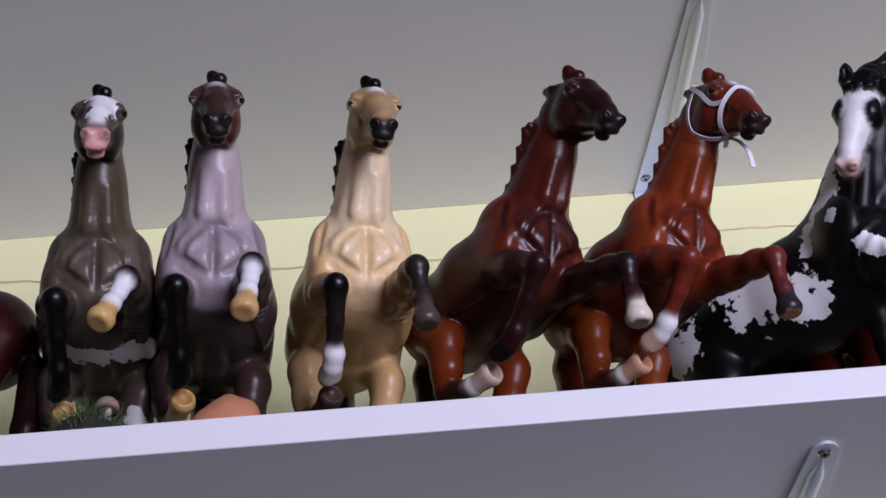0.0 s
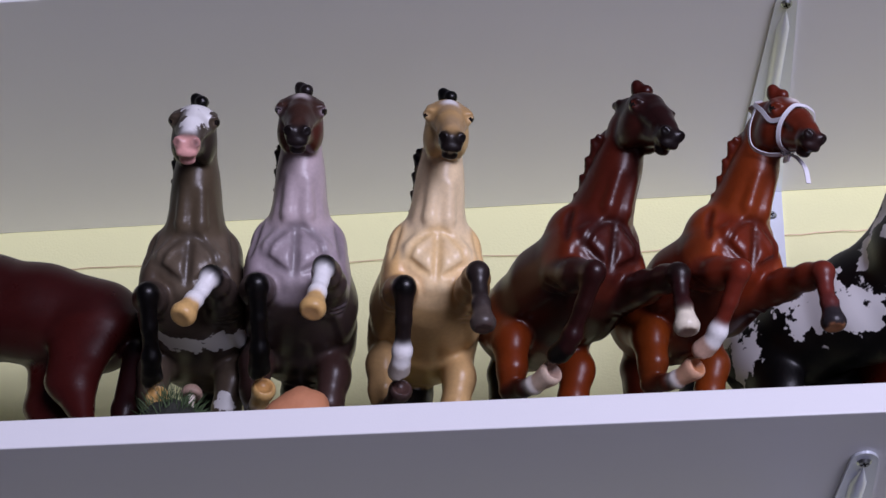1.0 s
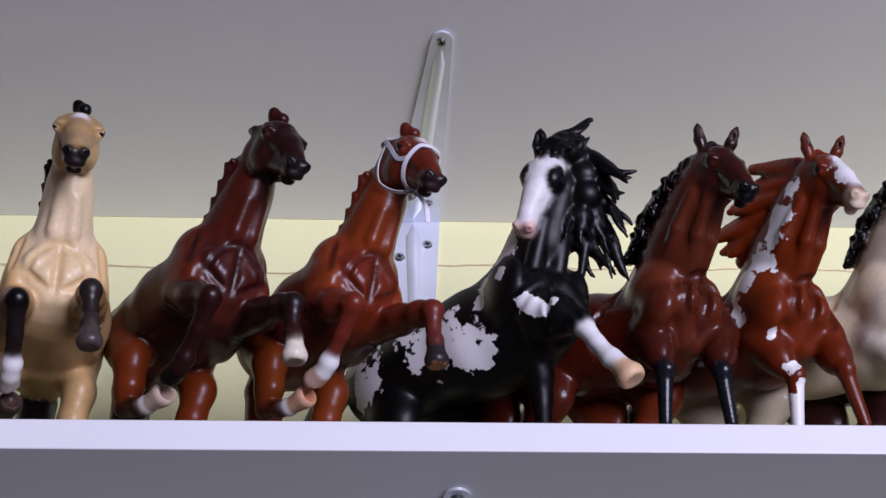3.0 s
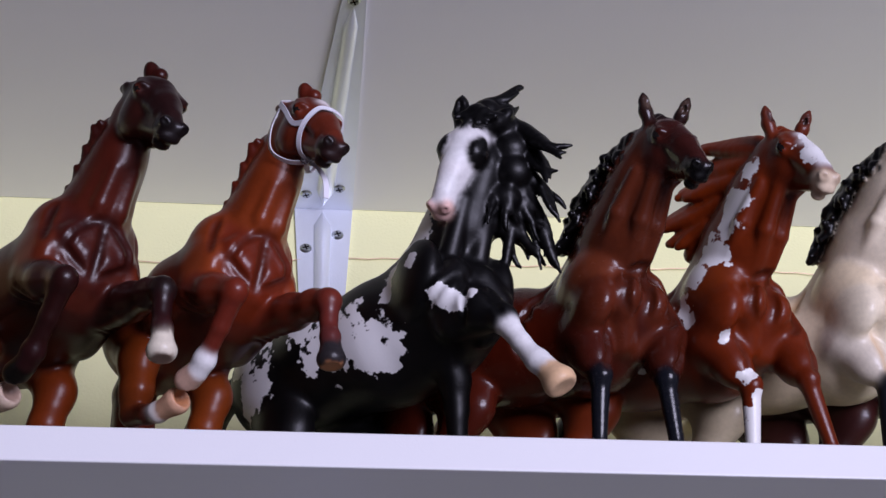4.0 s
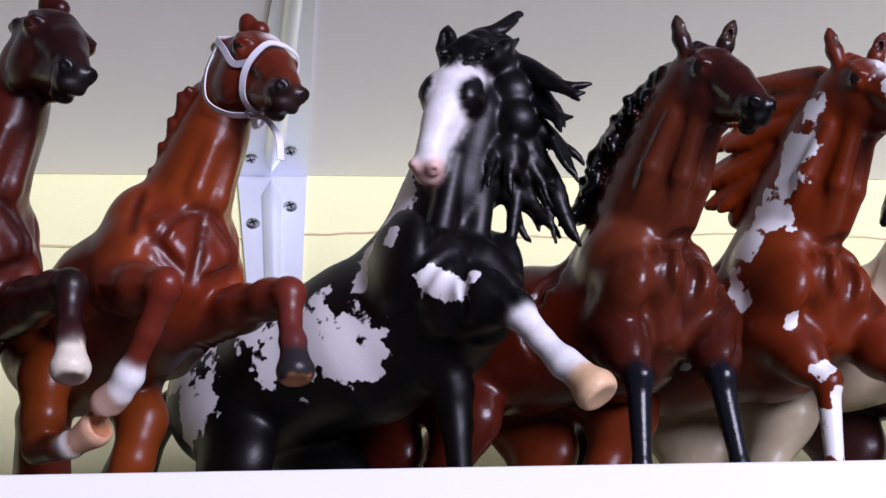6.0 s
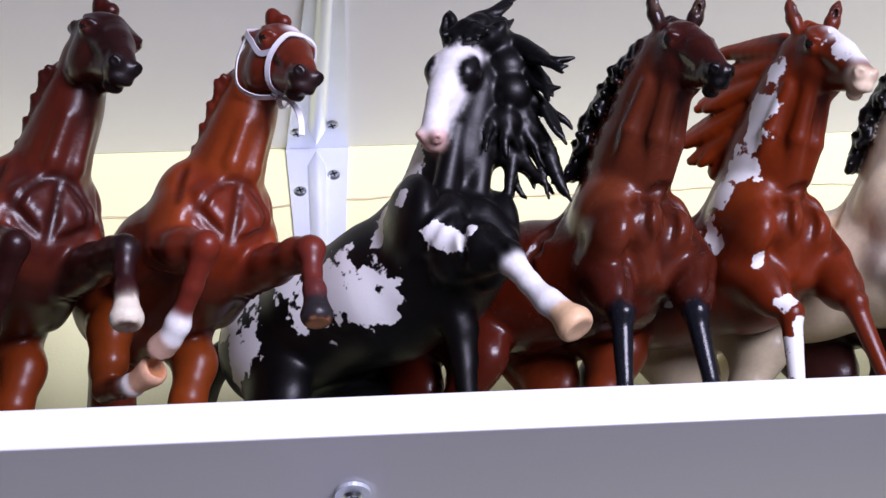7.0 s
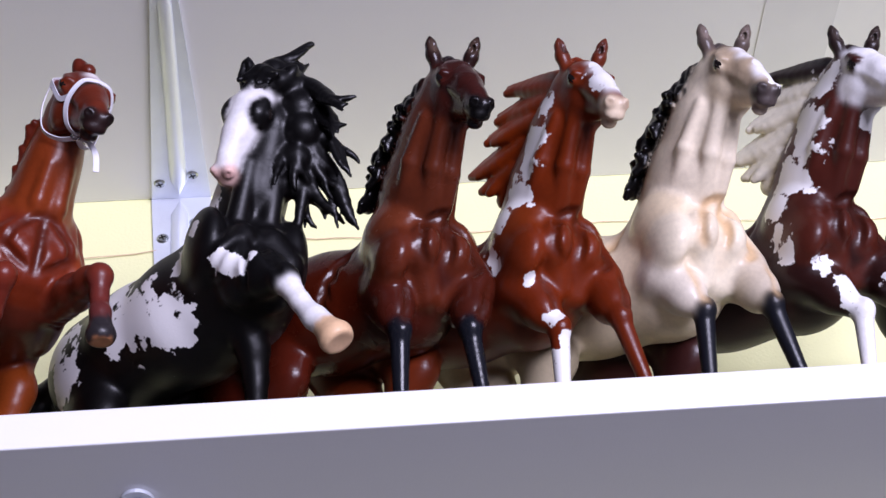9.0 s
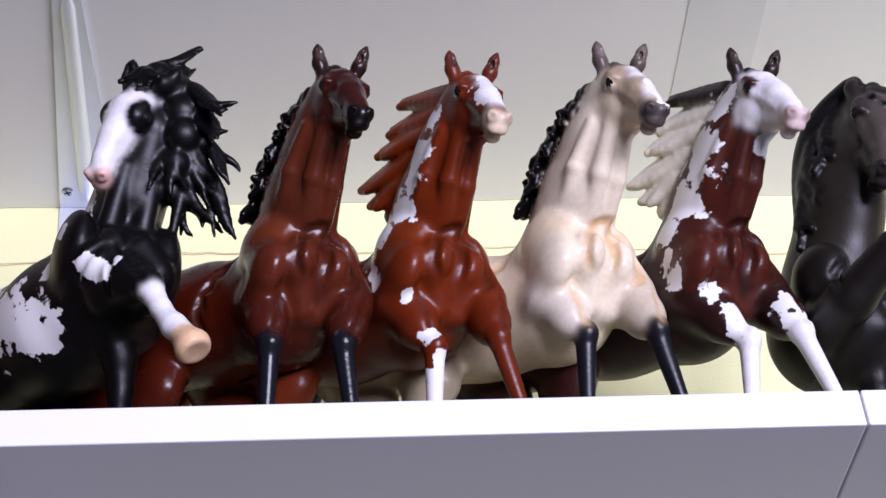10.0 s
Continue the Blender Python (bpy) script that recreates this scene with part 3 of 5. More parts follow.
# ---- the galloping mould: chest towards the room, body slanting away ----
def hair(sc, start, tip, r0, r1, sway=(0, 0, 0.006), k=0.0012, label="mane", bends=4, seed=0):
    """One wavy lock."""
    a, b, w = np.array(start, float), np.array(tip, float), np.array(sway, float)
    rng = random.Random(seed)
    ph = rng.uniform(0, 6.28)
    pts = []
    for i in range(bends + 1):
        t = i / bends
        p = a + (b - a) * t + w * math.sin(ph + t * 5.0) * t
        r = r0 + (r1 - r0) * t
        pts.append((*p, r, r))
    sc.limb(label, pts, (1, 0, 0), k)


def galloping(knee_l, foot_l, knee_r, foot_r, mane="lying"):
    sc = Sculpt()
    u = norm((0.86, 0.5, 0))
    b = norm((0.7, 0.7, 0))
    face = norm((0.35, -0.80, -0.35))

    def at_chest(x, y, z, a):
        """A place a across the chest from the point given."""
        return np.array((x, y, z)) + a * u

    sc.limb("rump", [(-0.106, 0.118, 0.121, 0.027, 0.032), (-0.080, 0.104, 0.120, 0.027, 0.031)], b, 0.006)
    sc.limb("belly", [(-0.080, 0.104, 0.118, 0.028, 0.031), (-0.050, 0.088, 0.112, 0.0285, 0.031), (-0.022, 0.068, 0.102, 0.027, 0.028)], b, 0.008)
    sc.limb("body", [(-0.015, 0.063, 0.099, 0.0265, 0.028), (-0.003, 0.050, 0.107, 0.0245, 0.0240)], norm((0.8, 0.6, 0)), 0.008)
    sc.limb("neck", [(-0.015, 0.053, 0.122, 0.0205, 0.027), (-0.006, 0.024, 0.142, 0.0140, 0.0225), (0.002, 0.004, 0.157, 0.0120, 0.0185), (0.009, -0.011, 0.170, 0.0112, 0.0145)], u, 0.010)
    for s in (-1, 1):
        sc.limb("neck", [(*at_chest(-0.001, 0.028, 0.117, 0.0042 * s), 0.0046), (*at_chest(0.005, 0.0035, 0.132, 0.0048 * s), 0.0050), (*at_chest(0.010, -0.0115, 0.148, 0.0042 * s), 0.0042)], u, 0.0014)
        sc.limb("neck", [(*at_chest(-0.005, 0.035, 0.123, 0.0118 * s), 0.0050), (*at_chest(0.000, 0.010, 0.139, 0.0120 * s), 0.0044), (*at_chest(0.007, -0.006, 0.154, 0.0096 * s), 0.0038)], u, 0.0014)
        sc.lump("shoulder", *at_chest(-0.007, 0.045, 0.117, 0.0205 * s), 0.0092, 0.0165, u, 0.005)
        sc.lump("shoulder", *at_chest(-0.004, 0.037, 0.117, 0.0155 * s), 0.0080, 0.0125, u, 0.0045)
        sc.lump("chest", *at_chest(0.000, 0.0315, 0.1030, 0.0088 * s), 0.0092, 0.0125, u, 0.0030)
        sc.lump("chest", *at_chest(-0.004, 0.040, 0.1000, 0.0215 * s), 0.0080, 0.0150, u, 0.0045)
        sc.limb("chest", [(*at_chest(-0.001, 0.039, 0.0950, 0.0075 * s), 0.0075, 0.0085), (*at_chest(-0.002, 0.046, 0.0860, 0.0050 * s), 0.0065, 0.0080)], u, 0.004)
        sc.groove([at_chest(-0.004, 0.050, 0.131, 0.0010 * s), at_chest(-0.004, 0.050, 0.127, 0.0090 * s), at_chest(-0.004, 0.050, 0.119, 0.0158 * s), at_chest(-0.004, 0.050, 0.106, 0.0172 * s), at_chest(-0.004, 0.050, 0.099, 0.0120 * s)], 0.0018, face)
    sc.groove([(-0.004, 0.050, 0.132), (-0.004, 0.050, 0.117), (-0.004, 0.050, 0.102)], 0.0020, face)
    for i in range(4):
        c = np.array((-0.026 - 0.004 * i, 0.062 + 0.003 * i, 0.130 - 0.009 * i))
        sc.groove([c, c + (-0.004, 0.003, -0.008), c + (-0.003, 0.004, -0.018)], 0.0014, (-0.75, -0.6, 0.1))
    elbow_l, elbow_r = np.array((-0.0245, 0.044, 0.090)), np.array((0.0170, 0.048, 0.089))
    for side, e, kn, ft in (("l", elbow_l, knee_l, foot_l), ("r", elbow_r, knee_r, foot_r)):
        kn, ft = np.array(kn, float), np.array(ft, float)
        d = norm(ft - kn)
        fet = ft - d * 0.0145
        low = kn + 0.72 * (fet - kn)
        mid = e + 0.55 * (kn - e)
        sc.limb("arm_" + side, [(*e, 0.0115, 0.0145), (*mid, 0.0086, 0.0098), (*(mid + 0.8 * (kn - mid)), 0.0058)], u, 0.005)
        sc.lump("knee_" + side, *(kn + (0, -0.0008, 0.001)), 0.0058, 0.0066, u, 0.0015)
        sc.limb("cannon_" + side, [(*kn, 0.0052), (*low, 0.0037), (*fet, 0.0044)], u, 0.0025)
        sc.limb("cannon_" + side, [(*(kn + d * 0.006 + (0, 0.0034, 0)), 0.0022), (*(fet + (0, 0.0034, 0.001)), 0.0024)], u, 0.001)
        sc.lump("sock_" + side, *fet, 0.0054, 0.0054, u, 0.002)
        sc.limb("hoof_" + side, [(*(fet + d * 0.004 + np.array((0.001, -0.001, 0))), 0.0046), (ft[0] + 0.001, ft[1] - 0.0012, max(ft[2], 0.0) + 0.0072, 0.0068)], u, 0.0015)
        sc.groove([e + (0.004, 0, 0.004), mid + (0.002, 0, 0), mid + 0.6 * (kn - mid)], 0.0009, face)
    # hind legs
    for x, y in ((0.0, 0.0), (-0.030, 0.030)):
        sc.limb("thigh", [(x - 0.090, y + 0.100, 0.112, 0.0125, 0.023), (x - 0.080, y + 0.096, 0.078, 0.0105, 0.016), (x - 0.090, y + 0.104, 0.056, 0.0075, 0.0085), (x - 0.096, y + 0.110, 0.046, 0.0063)], b, 0.006)
        sc.limb("hind", [(x - 0.096, y + 0.110, 0.045, 0.0058), (x - 0.091, y + 0.106, 0.02, 0.0046), (x - 0.090, y + 0.104, 0.013, 0.0052)], b, 0.0025)
        sc.limb("hoof", [(x - 0.089, y + 0.103, 0.010, 0.0055), (x - 0.087, y + 0.101, 0.0068, 0.0068)], b, 0.001)
    sc.limb("tail", [(-0.126, 0.134, 0.132, 0.0055), (-0.138, 0.146, 0.128, 0.008), (-0.150, 0.156, 0.10, 0.010), (-0.156, 0.162, 0.06, 0.006)], b, 0.003)
    P, N = (0.0115, -0.0150, 0.1785), (0.0245, -0.0425, 0.1320)
    at = add_head(sc, P, N, (0.93, 0.16, -0.16), 1.10, tips=((0.0035, -0.0255, 0.1960), (0.0275, -0.0260, 0.1935)), ear=0.84)
    sc.lump("star", *at(0, 0.28, 0.09), 0.005, 0.0058, norm((0.93, 0.16, -0.2)), 0.003)
    sc.limb("blaze", [(*at(0, 0.42, 0.088), 0.0048, 0.0052), (*at(0, 0.8, 0.012), 0.0042, 0.0048)], norm((0.93, 0.16, -0.2)), 0.003)
    # crest line from the poll to the withers
    rng = random.Random(4)
    n = 18
    for i in range(n):
        t = i / (n - 1)
        c = np.array((0.0045, -0.004, 0.184)) * (1 - t) + np.array((-0.025, 0.048, 0.154)) * t + np.array((-0.003, 0.0, 0.006)) * math.sin(3.1 * t)
        if mane == "lying":
            sc.lump("mane", *(c - (0, 0, 0.002)), 0.0058, 0.0068, u, 0.001)
            for q in range(2):
                hair(sc, c + (-0.002, 0, 0), c + np.array((-0.0065 - 0.003 * q, -0.004, -0.005 - 0.009 * q)) + np.array((rng.uniform(-0.002, 0.001), 0, rng.uniform(-0.003, 0.003))), 0.0040, 0.0021, (0.0, -0.003, 0.002), 0.0006, seed=2 * i + q)
        elif mane == "flying":
            sc.lump("mane", *(c - (0, 0, 0.002)), 0.0045, 0.006, u, 0.001)
    if mane == "flying":
        # broad swept-back locks, each a bundle of strands
        for (r0, tip, wide) in (((0.004, -0.003, 0.187), (-0.0205, 0.020, 0.203), 0.0040), ((0.001, 0.004, 0.185), (-0.0265, 0.030, 0.192), 0.006), ((-0.006, 0.014, 0.181), (-0.0325, 0.036, 0.182), 0.007), ((-0.012, 0.026, 0.175), (-0.0415, 0.050, 0.170), 0.007), ((-0.018, 0.036, 0.167), (-0.037, 0.050, 0.159), 0.0065)):
            a, e = np.array(r0), np.array(tip)
            for q in range(5):
                f = (q - 2) / 2
                side = np.array((0.25, 0.3, 1.0)) * wide * f
                hair(sc, a + side * 0.9 + (0, 0, -0.002), e + side * 0.55 + np.array((0.004, -0.003, 0)) * abs(f), 0.0062, 0.0024, (0, 0.001, 0.0016), 0.0006, bends=6, seed=q + int(1e4 * tip[2]), label="forelock" if tip[2] > 0.2 else "mane")
    for a, c, d, r in ((0, -0.05, 0.10, 0.075), (-0.03, 0.06, 0.135, 0.05), (0.03, 0.1, 0.14, 0.045)):
        sc.lump("forelock", *at(a, c, d), r * 0.056, r * 0.056, u, 0.0015)
    return sc, at


def galloping_horse(key, label, x, y, legs, mane, paint, size=1.0, **more):
    sc, at = galloping(*legs, mane)
    m = pose(x, y, 0.0003, 0, 0, 0) @ Matrix.Diagonal((size, size, size, 1))
    return tagged(figurine("model_horse", key, sc, m, paint, **more), label, "model horse", "model horses on the shelf", "thing")


STEP = ((-0.0205, 0.037, 0.0600), (-0.0235, 0.056, 0.0), (0.0135, 0.040, 0.0610), (0.0200, 0.056, 0.0))
REACH = ((-0.0085, 0.040, 0.0590), (-0.0110, 0.058, 0.0), (0.0225, 0.040, 0.0640), (0.0400, 0.058, 0.0))
LEGS = (0.012, 0.013, 0.018)
# Airbrush-like tones: underside shade in belly and rear colours, highlight in the shoulders.
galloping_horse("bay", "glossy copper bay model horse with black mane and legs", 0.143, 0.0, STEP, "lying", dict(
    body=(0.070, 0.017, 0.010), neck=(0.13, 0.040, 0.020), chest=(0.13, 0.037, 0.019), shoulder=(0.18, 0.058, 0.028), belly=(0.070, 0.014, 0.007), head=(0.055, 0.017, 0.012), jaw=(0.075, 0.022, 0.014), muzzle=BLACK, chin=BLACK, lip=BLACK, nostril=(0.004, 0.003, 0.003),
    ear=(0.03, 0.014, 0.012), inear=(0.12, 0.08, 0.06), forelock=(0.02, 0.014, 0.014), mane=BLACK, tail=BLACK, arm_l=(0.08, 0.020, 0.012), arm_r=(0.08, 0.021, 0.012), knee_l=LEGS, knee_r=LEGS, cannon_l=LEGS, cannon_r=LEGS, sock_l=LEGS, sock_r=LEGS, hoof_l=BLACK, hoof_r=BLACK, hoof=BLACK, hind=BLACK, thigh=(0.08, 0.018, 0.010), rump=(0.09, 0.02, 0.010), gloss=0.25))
SORREL = (0.17, 0.036, 0.015)
# Sorrel's belly colour is darker than its body: underside shade painted in.
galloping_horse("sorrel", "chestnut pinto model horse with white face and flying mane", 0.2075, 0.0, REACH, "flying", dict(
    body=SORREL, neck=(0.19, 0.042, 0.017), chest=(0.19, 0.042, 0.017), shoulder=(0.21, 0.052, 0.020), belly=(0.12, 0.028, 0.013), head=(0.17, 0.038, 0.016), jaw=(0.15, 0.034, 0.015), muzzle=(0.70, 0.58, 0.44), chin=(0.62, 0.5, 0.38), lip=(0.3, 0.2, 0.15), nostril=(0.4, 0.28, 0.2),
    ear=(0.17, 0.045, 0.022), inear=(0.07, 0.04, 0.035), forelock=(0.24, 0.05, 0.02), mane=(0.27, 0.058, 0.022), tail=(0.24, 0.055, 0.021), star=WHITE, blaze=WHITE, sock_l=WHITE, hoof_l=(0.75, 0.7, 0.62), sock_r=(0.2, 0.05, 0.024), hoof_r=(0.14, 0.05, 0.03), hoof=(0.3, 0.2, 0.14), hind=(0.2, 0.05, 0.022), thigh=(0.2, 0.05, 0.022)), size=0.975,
    patches=[(0.0275, -0.040, 0.150, 0.0100), (0.021, -0.034, 0.165, 0.0072), (0.0, -0.004, 0.160, 0.0075), (-0.006, 0.004, 0.150, 0.0082), (-0.012, 0.014, 0.140, 0.009), (-0.018, 0.024, 0.130, 0.0095), (-0.026, 0.034, 0.120, 0.0090), (-0.036, 0.042, 0.110, 0.008), (-0.034, 0.042, 0.100, 0.005), (-0.0210, 0.033, 0.083, 0.0046), (-0.0105, 0.032, 0.061, 0.0048), (-0.0078, 0.040, 0.050, 0.0050), (-0.0095, 0.046, 0.036, 0.0095), (-0.060, 0.066, 0.090, 0.0075), (-0.052, 0.060, 0.088, 0.0050), (-0.096, 0.100, 0.045, 0.011)])
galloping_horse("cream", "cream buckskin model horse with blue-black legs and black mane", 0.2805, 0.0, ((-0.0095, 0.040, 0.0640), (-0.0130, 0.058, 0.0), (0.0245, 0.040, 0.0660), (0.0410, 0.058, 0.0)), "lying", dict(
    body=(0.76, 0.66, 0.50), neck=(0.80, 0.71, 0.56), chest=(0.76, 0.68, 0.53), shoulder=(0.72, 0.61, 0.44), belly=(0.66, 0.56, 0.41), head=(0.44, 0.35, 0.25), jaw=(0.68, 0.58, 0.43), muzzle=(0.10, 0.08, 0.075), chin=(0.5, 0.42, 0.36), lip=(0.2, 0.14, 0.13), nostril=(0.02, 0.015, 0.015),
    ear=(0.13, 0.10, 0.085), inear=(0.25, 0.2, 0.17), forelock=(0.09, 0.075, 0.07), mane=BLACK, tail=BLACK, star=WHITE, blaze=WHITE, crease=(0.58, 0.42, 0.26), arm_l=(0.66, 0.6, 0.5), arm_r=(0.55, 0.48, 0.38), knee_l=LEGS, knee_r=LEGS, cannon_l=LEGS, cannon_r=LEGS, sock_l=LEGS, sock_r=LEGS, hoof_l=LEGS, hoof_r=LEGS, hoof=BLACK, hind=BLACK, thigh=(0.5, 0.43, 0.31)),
    size=1.0, patches=[(0.029, -0.042, 0.139, 0.006), (0.025, -0.038, 0.152, 0.0045)])
galloping_horse("tobiano", "dark bay and white pinto model horse with an ivory mane", 0.347, 0.0, ((0.0010, 0.040, 0.0590), (-0.0040, 0.054, 0.0), (0.0270, 0.038, 0.0620), (0.0520, 0.056, 0.0)), "flying", dict(
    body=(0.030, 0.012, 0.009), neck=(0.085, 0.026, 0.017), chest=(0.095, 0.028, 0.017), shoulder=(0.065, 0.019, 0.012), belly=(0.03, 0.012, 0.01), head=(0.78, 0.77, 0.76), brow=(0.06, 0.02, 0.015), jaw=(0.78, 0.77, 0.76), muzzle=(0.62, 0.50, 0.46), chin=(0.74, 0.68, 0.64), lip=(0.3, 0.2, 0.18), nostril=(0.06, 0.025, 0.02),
    ear=(0.03, 0.018, 0.016), inear=(0.08, 0.06, 0.05), forelock=(0.03, 0.018, 0.016), mane=(0.78, 0.74, 0.62), tail=(0.7, 0.66, 0.55), sock_l=WHITE, sock_r=WHITE, knee_l=WHITE, knee_r=WHITE, cannon_l=WHITE, cannon_r=WHITE, hoof_l=(0.72, 0.68, 0.62), hoof_r=(0.72, 0.68, 0.62), hoof=(0.5, 0.4, 0.3), hind=WHITE, thigh=(0.05, 0.018, 0.014)), size=0.975,
    patches=[(0.001, -0.004, 0.166, 0.0125), (-0.006, 0.004, 0.155, 0.0120), (-0.012, 0.014, 0.144, 0.0120), (-0.018, 0.024, 0.132, 0.0120), (-0.026, 0.034, 0.119, 0.0100), (-0.028, 0.036, 0.106, 0.0070), (-0.026, 0.034, 0.093, 0.0060), (-0.016, 0.032, 0.080, 0.0060), (0.002, 0.032, 0.062, 0.009), (-0.008, 0.036, 0.072, 0.0070), (0.022, 0.036, 0.074, 0.0070), (0.026, 0.030, 0.064, 0.0095), (0.018, -0.010, 0.150, 0.012)])


# ---- a charcoal horse half turned away, one foreleg raised ----
sc = Sculpt()
u, b = norm((0.9, 0.4, 0)), norm((0.5, 0.85, 0))
sc.limb("body", [(-0.016, 0.066, 0.086, 0.031, 0.034), (0.012, 0.088, 0.090, 0.031, 0.034), (0.050, 0.112, 0.094, 0.030, 0.034)], b, 0.008)
sc.limb("neck", [(-0.014, 0.054, 0.112, 0.024, 0.028), (-0.008, 0.036, 0.140, 0.018, 0.024), (0.002, 0.020, 0.172, 0.014, 0.018)], u, 0.008)
for s in (-1, 1):
    sc.lump("chest", *(np.array((-0.016, 0.040, 0.096)) + 0.013 * s * u), 0.012, 0.017, u, 0.003)
    sc.lump("chest", *(np.array((-0.014, 0.046, 0.076)) + 0.012 * s * u), 0.011, 0.013, u, 0.003)
    sc.groove([np.array((-0.014, 0.05, 0.112)) + 0.004 * s * u, np.array((-0.014, 0.05, 0.100)) + 0.014 * s * u, np.array((-0.014, 0.052, 0.084)) + 0.018 * s * u], 0.0015)
sc.groove([(-0.014, 0.052, 0.112), (-0.014, 0.054, 0.074)], 0.0016)
sc.limb("arm", [(-0.030, 0.044, 0.070, 0.0125), (-0.022, 0.020, 0.070, 0.0110), (-0.006, -0.004, 0.080, 0.0085)], u, 0.005)
sc.lump("arm", -0.004, -0.006, 0.081, 0.0080, k=0.002)
sc.limb("low", [(-0.003, -0.006, 0.079, 0.0064), (0.006, -0.002, 0.060, 0.0050), (0.008, 0.000, 0.050, 0.0060)], u, 0.002)
sc.limb("hoof", [(0.008, 0.0, 0.047, 0.0064), (0.009, 0.002, 0.040, 0.0078)], u, 0.001)
for x, y in ((-0.004, 0.064), (0.040, 0.104), (0.066, 0.122)):
    sc.limb("arm", [(x, y, 0.075, 0.013, 0.017), (x, y, 0.048, 0.0076)], u, 0.005)
    sc.limb("low", [(x, y, 0.047, 0.0064), (x, y, 0.020, 0.0050), (x, y, 0.014, 0.0060)], u, 0.002)
    sc.limb("hoof", [(x, y, 0.012, 0.0064), (x, y - 0.003, 0.0072, 0.0074)], u, 0.001)
sc.limb("tail", [(0.078, 0.130, 0.112, 0.007), (0.094, 0.142, 0.098, 0.009), (0.098, 0.146, 0.06, 0.009)], u, 0.003)
at = add_head(sc, (0.010, 0.006, 0.1865), (0.004, -0.010, 0.1230), (0.93, 0.30, -0.12), 1.15)
rng = random.Random(9)
for i in range(18):
    t = i / 17
    c = np.array((0.006, 0.014, 0.202)) * (1 - t) + np.array((-0.022, 0.044, 0.140)) * t + np.array((-0.008, 0, 0.010)) * math.sin(3.1 * t)
    sc.lump("mane", *c, 0.0075, 0.0085, u, 0.001)
    hair(sc, c, c + np.array((-0.006 - 0.004 * rng.random(), -0.006, -0.030 - 0.012 * rng.random())), 0.0056, 0.0024, (0.005, -0.003, 0.002), 0.0008, bends=7, seed=i)
for i in range(4):
    hair(sc, at(0, -0.06, 0.08), at(-0.12 + 0.09 * i, 0.3 + 0.06 * (i % 2), 0.17), 0.0046, 0.0016, (0.002, 0, 0.003), 0.0008, seed=40 + i)
SMOKE = (0.014, 0.0115, 0.009)
tagged(figurine("model_horse", "smoky", sc, pose(0.418, 0.004, 0.0003), dict(
    body=SMOKE, neck=(0.030, 0.024, 0.018), chest=SMOKE, arm=(0.015, 0.012, 0.010), head=(0.10, 0.085, 0.070), brow=(0.05, 0.04, 0.035), jaw=(0.06, 0.050, 0.042), muzzle=(0.03, 0.024, 0.024), mane=(0.006, 0.005, 0.0045), tail=(0.006, 0.005, 0.0045), ear=(0.03, 0.025, 0.022), low=(0.014, 0.012, 0.011), hoof=(0.010, 0.009, 0.008), eye=BLACK), rough=0.42),
    "smoky charcoal model horse with a long wavy mane", "model horse", "model horses on the shelf", "thing")

# ---- the draught pinto with wild hair ----
sc = Sculpt()
b, u = norm((0.72, 0.69, 0)), norm((0.9, 0.35, 0))
sc.limb("rump", [(-0.088, 0.124, 0.108, 0.028, 0.033), (-0.062, 0.098, 0.108, 0.028, 0.031)], b, 0.006)
sc.limb("belly", [(-0.062, 0.098, 0.105, 0.030, 0.031), (-0.034, 0.072, 0.102, 0.031, 0.034), (-0.012, 0.052, 0.103, 0.028, 0.032)], b, 0.008)
sc.limb("body", [(-0.012, 0.052, 0.099, 0.028, 0.030), (-0.003, 0.036, 0.098, 0.0245, 0.026)], b, 0.008)
sc.limb("neck", [(-0.014, 0.048, 0.122, 0.021, 0.028), (-0.002, 0.028, 0.144, 0.0155, 0.022), (0.008, 0.010, 0.170, 0.013, 0.017)], u, 0.010)
for s in (-1, 1):
    sc.lump("shoulder", *(np.array((-0.006, 0.030, 0.106)) + 0.0205 * s * u), 0.0095, 0.021, u, 0.006)
    sc.limb("chest", [(*(np.array((0.000, 0.018, 0.103)) + 0.007 * s * u), 0.0085, 0.010), (*(np.array((0.000, 0.020, 0.092)) + 0.014 * s * u), 0.0100, 0.012)], u, 0.0018)
    sc.lump("chest", *(np.array((0.000, 0.024, 0.080)) + 0.009 * s * u), 0.0085, 0.010, u, 0.002)
    sc.limb("neck", [(*(np.array((-0.002, 0.020, 0.114)) + 0.008 * s * u), 0.006), (*(np.array((0.005, 0.008, 0.145)) + 0.007 * s * u), 0.005)], u, 0.002)
    sc.groove([np.array((-0.004, 0.036, 0.114)) + 0.002 * s * u, np.array((-0.004, 0.036, 0.104)) + 0.012 * s * u, np.array((-0.004, 0.036, 0.090)) + 0.018 * s * u], 0.0017)
sc.groove([(-0.004, 0.036, 0.115), (-0.004, 0.036, 0.082)], 0.0017)
